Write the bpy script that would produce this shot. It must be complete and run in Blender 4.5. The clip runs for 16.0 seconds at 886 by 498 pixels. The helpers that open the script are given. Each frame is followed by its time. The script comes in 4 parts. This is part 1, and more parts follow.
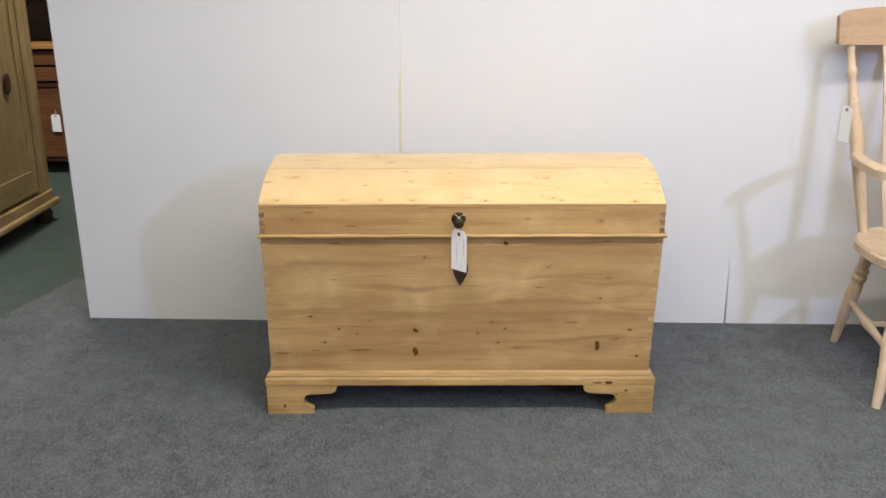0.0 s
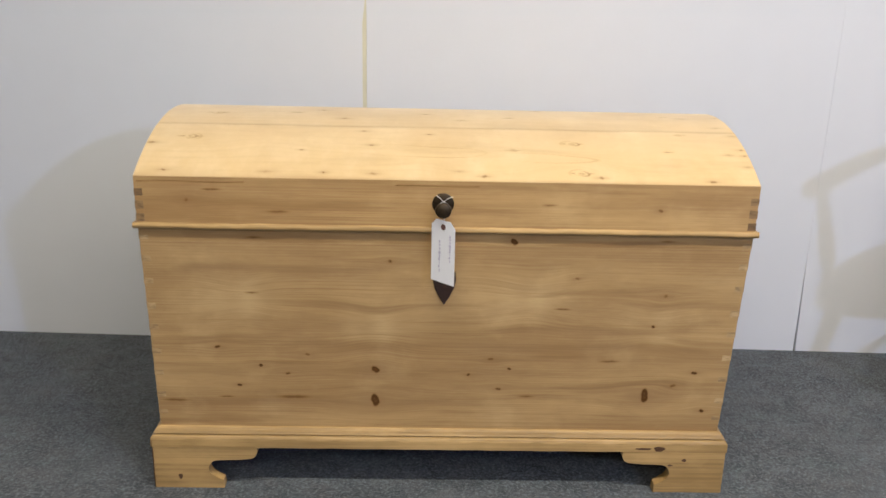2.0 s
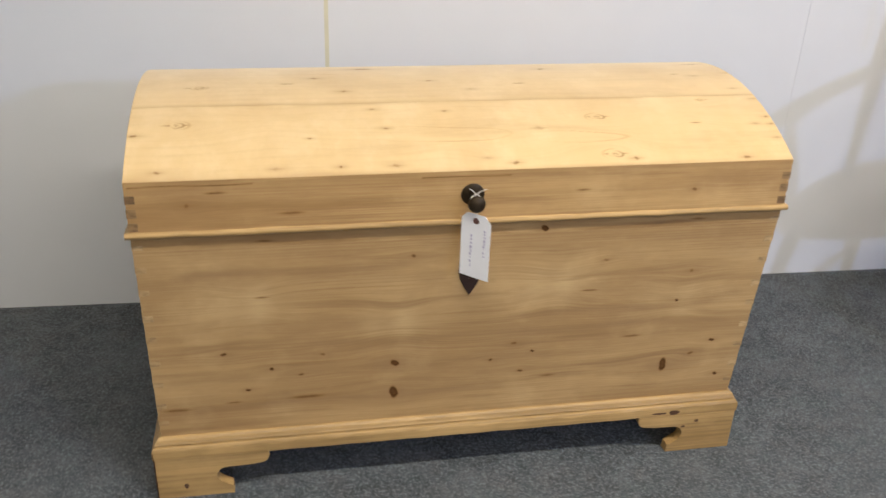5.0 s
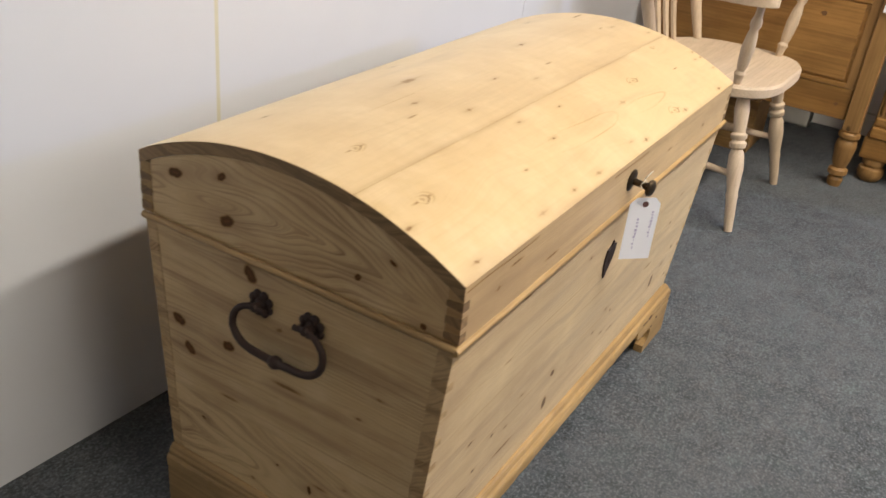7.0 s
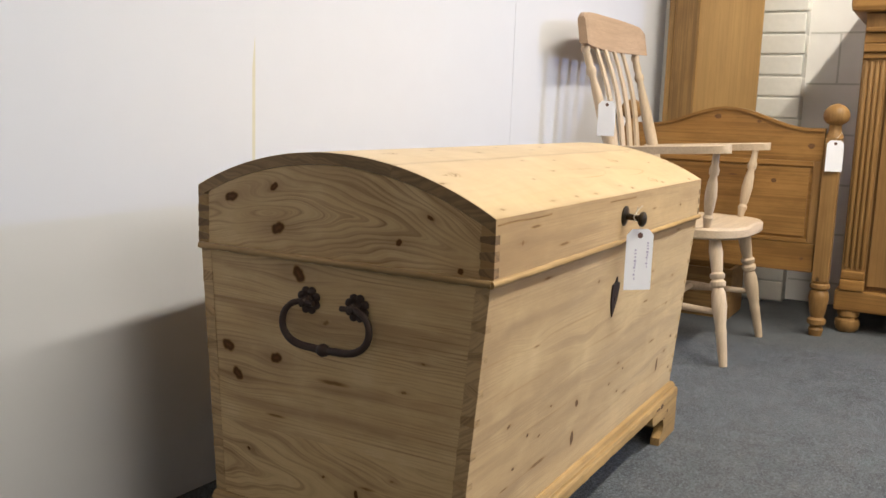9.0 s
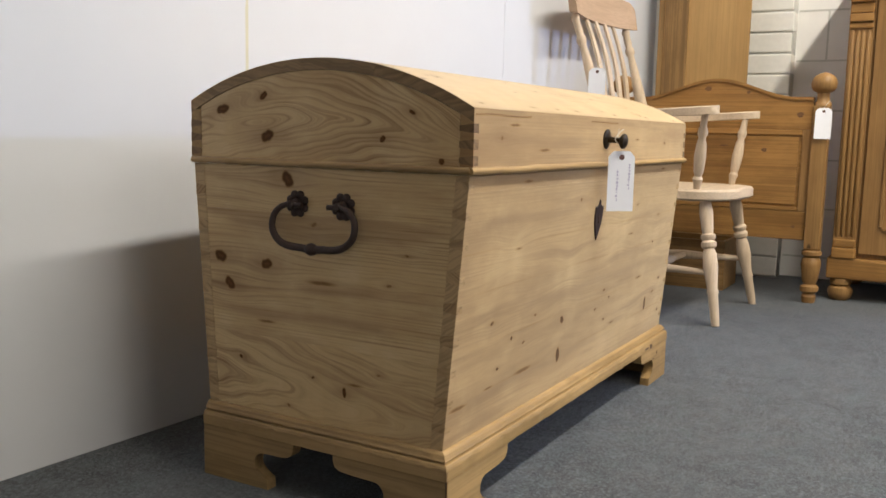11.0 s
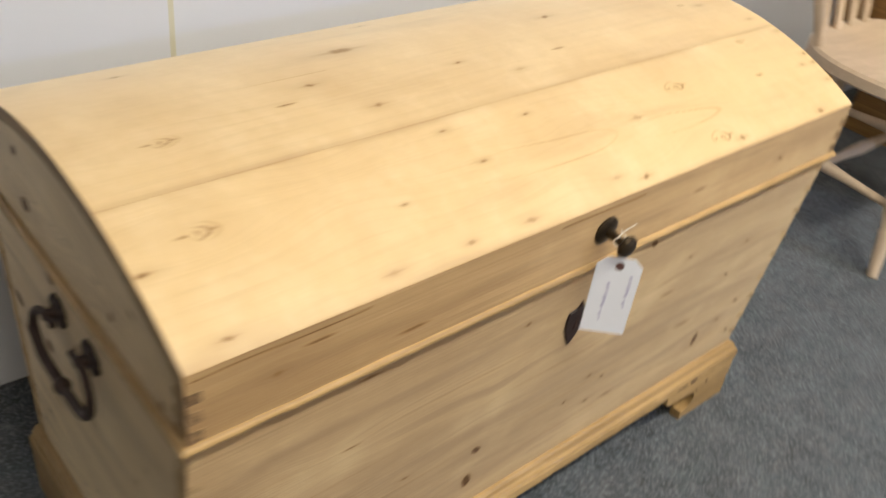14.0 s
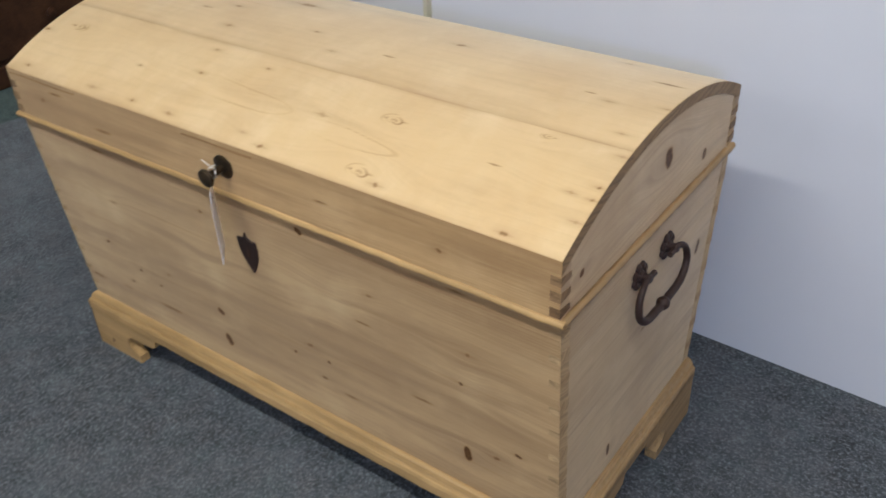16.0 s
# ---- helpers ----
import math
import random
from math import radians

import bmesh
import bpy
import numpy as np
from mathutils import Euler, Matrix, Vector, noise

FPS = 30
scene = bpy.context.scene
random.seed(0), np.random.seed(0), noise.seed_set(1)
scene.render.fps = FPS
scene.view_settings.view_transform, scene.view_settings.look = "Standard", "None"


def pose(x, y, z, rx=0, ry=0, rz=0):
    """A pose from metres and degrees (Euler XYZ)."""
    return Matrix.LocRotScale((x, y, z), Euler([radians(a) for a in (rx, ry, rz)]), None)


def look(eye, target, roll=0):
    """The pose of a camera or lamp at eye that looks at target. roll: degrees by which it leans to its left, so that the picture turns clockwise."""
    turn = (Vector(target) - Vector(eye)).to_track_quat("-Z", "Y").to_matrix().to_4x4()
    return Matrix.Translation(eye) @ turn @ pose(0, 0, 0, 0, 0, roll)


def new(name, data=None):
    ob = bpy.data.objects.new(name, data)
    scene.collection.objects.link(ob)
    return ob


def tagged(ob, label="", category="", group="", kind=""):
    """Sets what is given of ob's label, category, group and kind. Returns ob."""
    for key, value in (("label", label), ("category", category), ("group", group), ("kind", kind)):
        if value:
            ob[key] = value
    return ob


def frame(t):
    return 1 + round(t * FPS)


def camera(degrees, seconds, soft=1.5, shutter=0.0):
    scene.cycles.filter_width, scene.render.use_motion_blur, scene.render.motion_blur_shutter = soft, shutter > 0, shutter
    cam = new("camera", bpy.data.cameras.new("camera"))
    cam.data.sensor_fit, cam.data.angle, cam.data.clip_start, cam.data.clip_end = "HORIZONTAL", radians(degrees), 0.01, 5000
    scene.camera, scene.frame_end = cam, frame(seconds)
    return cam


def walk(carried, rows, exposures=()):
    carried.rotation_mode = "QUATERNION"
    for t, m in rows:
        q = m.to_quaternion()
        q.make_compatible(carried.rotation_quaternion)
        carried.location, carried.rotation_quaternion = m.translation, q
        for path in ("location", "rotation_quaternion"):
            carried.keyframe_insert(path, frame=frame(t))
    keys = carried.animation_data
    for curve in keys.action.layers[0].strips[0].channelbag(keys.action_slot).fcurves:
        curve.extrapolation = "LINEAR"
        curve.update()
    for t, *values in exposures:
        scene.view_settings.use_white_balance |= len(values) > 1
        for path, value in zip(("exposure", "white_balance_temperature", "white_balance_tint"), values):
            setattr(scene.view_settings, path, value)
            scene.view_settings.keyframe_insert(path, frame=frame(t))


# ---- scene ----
cam = camera(53.0, 16.0, 1.55, 0.5)
PATH = [
    (0, (-0.055, -2.363, 1.238), (-0.053, -0.452, 0.647), -0.1),
    (0.5, (-0.1, -2.118, 1.241), (-0.06, -0.217, 0.62), 0.4),
    (1, (-0.078, -1.85, 1.219), (-0.03, 0.023, 0.52), 1.1),
    (1.5, (-0.032, -1.598, 1.175), (-0.003, 0.259, 0.434), 1.7),
    (2, (-0.042, -1.55, 1.008), (0.0, 0.353, 0.394), 1.3),
    (2.5, (-0.039, -1.577, 0.795), (0.017, 0.379, 0.379), 0.3),
    (3, (-0.034, -1.587, 0.734), (0.041, 0.381, 0.383), -0.1),
    (3.2, (-0.034, -1.59, 0.725), (0.044, 0.378, 0.377), 0.0),
    (5.3, (-0.447, -1.189, 1.201), (0.031, 0.497, 0.238), 2.9),
    (5.5, (-0.55, -1.074, 1.202), (0.056, 0.557, 0.215), 2.7),
    (6, (-0.801, -0.774, 1.168), (0.151, 0.684, 0.185), 3.3),
    (6.2, (-0.937, -0.657, 1.171), (0.21, 0.652, 0.185), 3.5),
    (6.5, (-1.103, -0.532, 1.158), (0.286, 0.524, 0.18), 4.1),
    (6.7, (-1.21, -0.474, 1.178), (0.262, 0.455, 0.193), 4.9),
    (7, (-1.347, -0.432, 1.173), (0.186, 0.429, 0.219), 6.3),
    (7.5, (-1.448, -0.396, 1.14), (0.165, 0.405, 0.271), 7.4),
    (8, (-1.535, -0.447, 1.058), (0.15, 0.406, 0.398), 6.8),
    (8.2, (-1.571, -0.474, 0.986), (0.134, 0.421, 0.443), 5.3),
    (10.3, (-1.647, -0.607, 0.657), (0.069, 0.394, 0.427), 1.0),
    (10.5, (-1.652, -0.611, 0.639), (0.065, 0.386, 0.4), 0.9),
    (11, (-1.669, -0.621, 0.604), (0.048, 0.371, 0.346), 1.3),
    (11.5, (-1.677, -0.628, 0.582), (0.039, 0.36, 0.298), 1.4),
    (12, (-1.685, -0.627, 0.571), (0.022, 0.363, 0.247), 1.1),
    (12.5, (-1.648, -0.605, 0.611), (0.046, 0.39, 0.236), 1.4),
    (13, (-1.521, -0.559, 0.85), (0.104, 0.449, 0.262), 4.4),
    (13.5, (-1.252, -0.536, 1.108), (0.158, 0.585, 0.238), 7.4),
    (13.8, (-0.969, -0.514, 1.162), (0.274, 0.586, 0.046), 7.1),
    (14, (-0.781, -0.53, 1.174), (0.37, 0.631, 0.022), 8.4),
    (14.2, (-0.623, -0.544, 1.175), (0.369, 0.724, -0.013), 8.5),
    (14.5, (-0.298, -0.562, 1.179), (0.432, 0.769, -0.123), 6.9),
    (14.7, (-0.119, -0.569, 1.185), (0.507, 0.809, -0.121), 6.1),
    (15, (0.202, -0.594, 1.209), (0.528, 0.917, -0.06), 0.6),
    (15.2, (0.385, -0.631, 1.218), (0.443, 0.927, -0.034), -0.2),
    (15.5, (0.603, -0.676, 1.232), (0.267, 0.876, 0.016), -1.4),
    (15.7, (0.775, -0.692, 1.204), (0.156, 0.816, 0.045), 0.9),
    (15.8, (0.855, -0.719, 1.207), (0.070, 0.735, 0.070), -0.8),
    (15.9, (0.925, -0.743, 1.207), (-0.037, 0.615, 0.098), -2.6),
    (16, (0.942, -0.755, 1.213), (-0.062, 0.569, 0.101), -2.5),
]
EXPOSURES = [
    (0.0, -0.38, 6200, 10), (0.5, -0.40, 6200, 10), (1.0, -0.45, 6170, 10), (1.5, -0.47, 6170, 10), (3.0, -0.60, 6130, 10), (5.5, -0.47, 6270, 10), (6.5, -0.49, 6370, 10), (7.0, -0.39, 6360, 12), (7.5, -0.37, 6380, 13), (8.0, -0.29, 6430, 12), (10.5, -0.28, 6200, 10), (11.2, -0.22, 6200, 10),
    (12.0, 0.24, 6230, 10), (12.5, 0.16, 6260, 10), (13.5, -0.31, 6200, 9), (14.0, -0.43, 6300, 9), (14.3, -0.62, 5900, 9), (14.5, -0.89, 5650, 8), (15.0, -0.80, 5400, 9), (15.6, -0.86, 5380, 11), (16.0, -0.83, 5550, 10)]
walk(cam, [(t, look(eye, target, roll)) for t, eye, target, roll in PATH], EXPOSURES)

# ---- light ----
world = bpy.data.worlds.new("world")
scene.world = world
world.use_nodes = True
sky = world.node_tree.nodes.new("ShaderNodeTexSky")
sky.sky_type, sky.sun_disc = "NISHITA", False
sky.sun_elevation, sky.sun_rotation = radians(35), radians(150)
world.node_tree.links.new(sky.outputs[0], world.node_tree.nodes["Background"].inputs[0])
world.node_tree.nodes["Background"].inputs[1].default_value = 0.06


def area_lamp(name, eye, target, size, power, colour):
    data = bpy.data.lights.new(name, "AREA")
    data.shape, data.size, data.size_y, data.energy, data.color = "RECTANGLE", size[0], size[1], power, colour
    ob = new(name, data)
    ob.matrix_world = look(eye, target)
    return ob


WARM, COOL = (1.0, 0.915, 0.76), (0.46, 0.60, 1.0)
area_lamp("unseen_ceiling_light", (0.60, -1.12, 2.76), (0.60, -1.12, 0), (2.8, 0.14), 155, WARM)
area_lamp("unseen_ceiling_light", (-1.1, -3.7, 2.76), (-1.1, -3.7, 0), (2.5, 0.30), 108, WARM)
# no window seen on this side: an added fill for the chest's west end
area_lamp("unseen_side_light", (-5.95, -0.8, 1.5), (-0.5, 0.2, 0.5), (1.9, 1.3), 19, (1.0, 0.91, 0.80))
# added fill without a known fixture, brightening the furniture beyond the boards
area_lamp("unseen_ceiling_light", (-1.9, 2.1, 2.76), (-1.9, 2.1, 0), (1.5, 0.25), 130, WARM)
# added fill with no source known here, lifting the carpet at the right
area_lamp("unseen_ceiling_light", (2.2, -2.4, 2.76), (2.2, -2.4, 0), (1.5, 0.25), 44, (1.0, 0.94, 0.84))
area_lamp("flood_light", (2.95, -4.5, 2.42), (0.3, 0.7, 0.5), (0.06, 0.06), 108, COOL)
area_lamp("unseen_side_light", (5.2, -4.92, 1.5), (0.5, 0.5, 0.5), (2.2, 1.6), 10, (0.74, 0.86, 1.0))
# added unseen lamp that pales the chest front and carpet at grazing views
area_lamp("unseen_side_light", (5.94, -3.3, 1.45), (0.5, -0.6, 0.3), (2.0, 1.5), 24, (0.86, 0.93, 1.0))


# ---- materials ----
class Nodes:
    """Short calls for one material's node tree."""

    def __init__(self, name):
        self.mat = bpy.data.materials.new(name)
        self.mat.use_nodes = True
        self.tree = self.mat.node_tree
        self.bsdf = self.tree.nodes["Principled BSDF"]

    def put(self, socket, value):
        if isinstance(value, bpy.types.NodeSocket):
            self.tree.links.new(value, socket)
        elif value is not None:
            socket.default_value = (*value, 1.0) if isinstance(value, tuple) and len(value) == 3 and socket.type == "RGBA" else value

    def attribute(self, name):
        n = self.tree.nodes.new("ShaderNodeAttribute")
        n.attribute_name = name
        return n.outputs["Fac"]

    def coords(self):
        return self.tree.nodes.new("ShaderNodeTexCoord").outputs["Object"]

    def joined(self, x, y, z=0.0):
        n = self.tree.nodes.new("ShaderNodeCombineXYZ")
        for socket, value in zip(n.inputs, (x, y, z)):
            self.put(socket, value)
        return n.outputs[0]

    def scaled(self, vector, scale, shift=(0, 0, 0)):
        n = self.tree.nodes.new("ShaderNodeMapping")
        self.put(n.inputs["Vector"], vector)
        n.inputs["Scale"].default_value, n.inputs["Location"].default_value = scale, shift
        return n.outputs[0]

    def noise(self, vector, scale=1.0, detail=3.0, rough=0.5):
        n = self.tree.nodes.new("ShaderNodeTexNoise")
        self.put(n.inputs["Vector"], vector)
        n.inputs["Scale"].default_value, n.inputs["Detail"].default_value, n.inputs["Roughness"].default_value = scale, detail, rough
        return n.outputs["Fac"]

    def cells(self, vector, scale):
        n = self.tree.nodes.new("ShaderNodeTexVoronoi")
        self.put(n.inputs["Vector"], vector)
        n.inputs["Scale"].default_value = scale
        return n.outputs["Distance"]

    def math(self, how, a, b=0.0):
        n = self.tree.nodes.new("ShaderNodeMath")
        n.operation = how
        self.put(n.inputs[0], a), self.put(n.inputs[1], b)
        return n.outputs[0]

    def ramp(self, value, low, high, to=(0.0, 1.0)):
        n = self.tree.nodes.new("ShaderNodeMapRange")
        self.put(n.inputs["Value"], value)
        for key, v in zip(("From Min", "From Max", "To Min", "To Max"), (low, high, *to)):
            n.inputs[key].default_value = v
        return n.outputs[0]

    def mix(self, fac, a, b, how="MIX"):
        n = self.tree.nodes.new("ShaderNodeMix")
        n.data_type, n.blend_type = "RGBA", how
        self.put(n.inputs[0], fac), self.put(n.inputs[6], a), self.put(n.inputs[7], b)
        return n.outputs[2]

    def random(self):
        return self.tree.nodes.new("ShaderNodeObjectInfo").outputs["Random"]

    def bump(self, height, strength, distance=0.002):
        n = self.tree.nodes.new("ShaderNodeBump")
        self.put(n.inputs["Height"], height)
        n.inputs["Strength"].default_value, n.inputs["Distance"].default_value = strength, distance
        self.tree.links.new(n.outputs[0], self.bsdf.inputs["Normal"])

    def done(self, colour, rough, metal=0.0):
        self.put(self.bsdf.inputs["Base Color"], colour)
        self.put(self.bsdf.inputs["Roughness"], rough)
        self.bsdf.inputs["Metallic"].default_value = metal
        return self.mat


def grained_pine(name):
    """Waxed old pine whose grain follows the mesh's own flow, along and knot values."""
    m = Nodes(name)
    along, flow, knot, halo, figure, tone_lift = (m.attribute(k) for k in ("along", "flow", "knot", "halo", "figure", "tone_lift"))
    base = m.joined(along, flow, 0.0)
    warp = m.noise(m.scaled(base, (1.0, 5.0, 1)), 1.0, 3)
    bent = m.math("ADD", flow, m.math("MULTIPLY", m.math("SUBTRACT", warp, 0.5), 0.0035))
    # growth rings: a slow darkening, then a sudden return, of uneven width
    width = m.noise(m.joined(0.0, m.math("MULTIPLY", bent, 16.0), 5.0), 1.0, 2)
    turn = m.math("ADD", m.math("MULTIPLY", bent, 150.0), m.math("MULTIPLY", width, 9.0))
    saw = m.math("FRACT", turn)
    late = m.math("MULTIPLY", m.ramp(saw, 0.52, 0.92), m.ramp(saw, 1.0, 0.92))
    strong = m.noise(m.joined(m.math("MULTIPLY", along, 3.2), m.math("MULTIPLY", bent, 14.0), 1.0), 1.0, 4, 0.6)
    late = m.math("MULTIPLY", late, m.ramp(strong, 0.44, 0.64, (0.06, 1.0)))
    lines = m.noise(m.joined(m.math("MULTIPLY", along, 2.6), m.math("MULTIPLY", bent, 420.0), 2.0), 1.0, 4, 0.7)
    seen = m.ramp(m.noise(m.joined(m.math("MULTIPLY", along, 4.0), m.math("MULTIPLY", bent, 20.0), 8.0), 1.0, 3, 0.6), 0.40, 0.62, (0.25, 1.0))
    bands = m.noise(m.joined(m.math("MULTIPLY", along, 1.1), m.math("MULTIPLY", bent, 13.0), 3.0), 1.0, 5, 0.65)
    fibre = m.noise(m.joined(m.math("MULTIPLY", along, 26.0), m.math("MULTIPLY", flow, 900.0), 7.0), 1.0, 2)
    blotch = m.noise(m.scaled(base, (3.4, 10.0, 1), (4, 1, 2)), 1.0, 6, 0.68)
    smear = m.noise(m.scaled(base, (2.2, 34.0, 1), (1, 6, 3)), 1.0, 4, 0.6)
    pale = m.noise(m.scaled(base, (7.0, 7.0, 1), (9, 3, 5)), 1.0, 4, 0.6)
    colour = m.mix(m.ramp(bands, 0.36, 0.64), (0.450, 0.284, 0.120), (0.300, 0.170, 0.063))
    # paler mix: partly the board's own tone, partly brightness put into the colour
    colour = m.mix(tone_lift, colour, (0.655, 0.482, 0.250))
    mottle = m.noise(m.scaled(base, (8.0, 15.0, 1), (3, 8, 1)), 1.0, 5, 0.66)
    colour = m.mix(m.math("MULTIPLY", m.ramp(mottle, 0.50, 0.68), m.math("MULTIPLY", tone_lift, 0.60)), colour, (0.72, 0.560, 0.330))
    colour = m.mix(m.math("MULTIPLY", m.ramp(mottle, 0.48, 0.32), m.math("MULTIPLY", tone_lift, 0.42)), colour, (0.53, 0.340, 0.140))
    colour = m.mix(m.math("MULTIPLY", m.ramp(pale, 0.52, 0.70), 0.44), colour, (0.57, 0.390, 0.185))
    colour = m.mix(m.math("MULTIPLY", m.math("MULTIPLY", halo, -1.0), 0.70), colour, (0.60, 0.425, 0.21))
    colour = m.mix(m.math("MULTIPLY", late, figure), colour, (0.200, 0.102, 0.036))
    colour = m.mix(m.math("MULTIPLY", m.math("MULTIPLY", m.ramp(lines, 0.50, 0.66), seen), m.math("MULTIPLY", figure, 0.9)), colour, (0.20, 0.100, 0.036))
    colour = m.mix(m.math("MULTIPLY", m.ramp(lines, 0.46, 0.32), m.math("MULTIPLY", figure, 0.5)), colour, (0.60, 0.45, 0.25))
    colour = m.mix(m.math("MULTIPLY", m.ramp(fibre, 0.48, 0.75), m.ramp(figure, 0.05, 0.45, (0.03, 0.20))), colour, (0.21, 0.12, 0.055))
    worn = m.math("SUBTRACT", 0.50, m.math("MULTIPLY", tone_lift, 0.42))
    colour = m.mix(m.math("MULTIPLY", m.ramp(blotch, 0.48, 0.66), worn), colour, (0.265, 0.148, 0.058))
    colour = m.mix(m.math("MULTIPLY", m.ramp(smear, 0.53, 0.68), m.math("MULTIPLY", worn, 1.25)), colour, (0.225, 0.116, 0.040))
    colour = m.mix(m.math("MULTIPLY", m.ramp(halo, 0.0, 1.0), 0.58), colour, (0.23, 0.122, 0.048))
    stain = m.mix(m.ramp(knot, 0.14, 0.46), (0.255, 0.138, 0.052), (0.084, 0.035, 0.009))
    heart = m.mix(m.ramp(knot, 0.55, 1.0), stain, (0.150, 0.062, 0.018))
    colour = m.mix(m.ramp(knot, 0.04, 0.36), colour, heart)
    m.bump(m.math("ADD", m.math("MULTIPLY", m.math("MULTIPLY", late, figure), -0.8), m.math("ADD", m.math("MULTIPLY", lines, m.math("MULTIPLY", figure, 1.8)), m.math("MULTIPLY", fibre, m.math("MULTIPLY", figure, 1.0)))), 0.16, 0.0012)
    m.put(m.bsdf.inputs["Specular IOR Level"], m.ramp(knot, 0.0, 0.25, (0.36, 0.12)))
    m.put(m.bsdf.inputs["Sheen Weight"], m.ramp(knot, 0.0, 0.25, (0.34, 0.02)))
    m.bsdf.inputs["Sheen Roughness"].default_value = 0.46
    m.bsdf.inputs["Sheen Tint"].default_value = (1.0, 0.95, 0.78, 1.0)
    return m.done(colour, m.ramp(blotch, 0.3, 0.7, (0.38, 0.52)))


def hatched(name, light, dark, lean):
    """Sawn end grain: slanting growth rings."""
    m = Nodes(name)
    split = m.tree.nodes.new("ShaderNodeSeparateXYZ")
    m.put(split.inputs[0], m.coords())
    shift = m.math("MULTIPLY", m.random(), 7.0)
    across = m.math("ADD", m.math("ADD", split.outputs[2], m.math("MULTIPLY", split.outputs[1], m.math("MULTIPLY", m.math("SUBTRACT", m.random(), 0.5), lean))), m.math("ADD", shift, m.math("MULTIPLY", m.noise(m.coords(), 24, 2), 0.02)))
    rings = m.noise(m.joined(m.math("MULTIPLY", across, 170.0), m.math("MULTIPLY", split.outputs[0], 40.0)), 1.0, 2, 0.6)
    blotch = m.noise(m.coords(), 35, 3)
    colour = m.mix(m.ramp(m.random(), 0.0, 1.0, (0.0, 0.9)), light, dark)
    colour = m.mix(m.math("MULTIPLY", m.ramp(rings, 0.45, 0.60), 0.52), colour, tuple(v * 0.42 for v in dark))
    colour = m.mix(m.math("MULTIPLY", m.ramp(blotch, 0.5, 0.7), 0.35), colour, tuple(v * 0.6 for v in dark))
    m.bump(rings, 0.12, 0.001)
    return m.done(colour, 0.6)


def pine(name, light, dark, axis, knots=0.0, rough=0.45, calm=1.0):
    """Pine for the other pieces; axis: 0, 1, 2 for the way the grain runs."""
    m = Nodes(name)
    at = m.coords()
    run = [34.0, 34.0, 34.0]
    run[axis] = 1.1
    wide = [6.0, 6.0, 6.0]
    wide[axis] = 0.8
    shift = m.math("MULTIPLY", m.random(), 9.0)
    moved = m.tree.nodes.new("ShaderNodeVectorMath")
    m.put(moved.inputs[0], at), m.put(moved.inputs[1], m.joined(shift, shift, shift))
    at = moved.outputs[0]
    rings = m.noise(m.scaled(at, tuple(run)), 1.0, 3, 0.6)
    bands = m.noise(m.scaled(at, tuple(wide)), 1.0, 3)
    lines = m.noise(m.scaled(at, tuple(v * 4.5 if v > 2 else v for v in run)), 1.0, 3, 0.65)
    fibre = m.noise(m.scaled(at, tuple(v * 14 for v in run)), 1.0, 1)
    stain = m.noise(m.scaled(at, tuple(9.0 if n != axis else 3.2 for n in range(3)), (2, 5, 3)), 1.0, 5, 0.65)
    colour = m.mix(m.ramp(bands, 0.3, 0.7), light, dark)
    colour = m.mix(m.math("MULTIPLY", m.ramp(rings, 0.48, 0.64), 0.5 * calm), colour, tuple(v * 0.55 for v in dark))
    colour = m.mix(m.math("MULTIPLY", m.ramp(fibre, 0.45, 0.8), 0.2), colour, tuple(v * 0.6 for v in dark))
    colour = m.mix(m.math("MULTIPLY", m.ramp(lines, 0.47, 0.60), 0.48 * calm), colour, tuple(v * 0.5 for v in dark))
    colour = m.mix(m.math("MULTIPLY", m.ramp(stain, 0.49, 0.62), 0.46 * calm), colour, tuple(v * 0.58 for v in dark))
    colour = m.mix(m.math("MULTIPLY", m.ramp(stain, 0.46, 0.34), 0.40 * calm), colour, tuple(v * 1.18 for v in light))
    if knots:
        spots = m.cells(m.scaled(at, tuple(5.0 if n != axis else 2.6 for n in range(3))), 1.0)
        colour = m.mix(m.ramp(spots, 0.02, knots, (1.0, 0.0)), colour, tuple(v * 0.28 for v in dark))
    m.bump(rings, 0.12, 0.001)
    m.bsdf.inputs["Specular IOR Level"].default_value = 0.3
    return m.done(colour, rough)


def plain(name, colour, rough, metal=0.0, grain=60.0, vary=0.25, relief=0.2):
    """A painted, forged or paper surface with fine and broad variation."""
    m = Nodes(name)
    at = m.coords()
    fine, broad = m.noise(at, grain, 4), m.noise(at, grain / 14, 3)
    tone = m.math("ADD", m.math("MULTIPLY", fine, 0.5), m.math("MULTIPLY", broad, 0.5))
    shade = m.mix(m.ramp(tone, 0.3, 0.7), tuple(v * (1 - vary) for v in colour), tuple(min(1.0, v * (1 + vary * 0.6)) for v in colour))
    m.bump(fine, relief, 0.001)
    return m.done(shade, m.ramp(broad, 0.3, 0.7, (max(0.05, rough - 0.08), min(1.0, rough + 0.08))), metal)


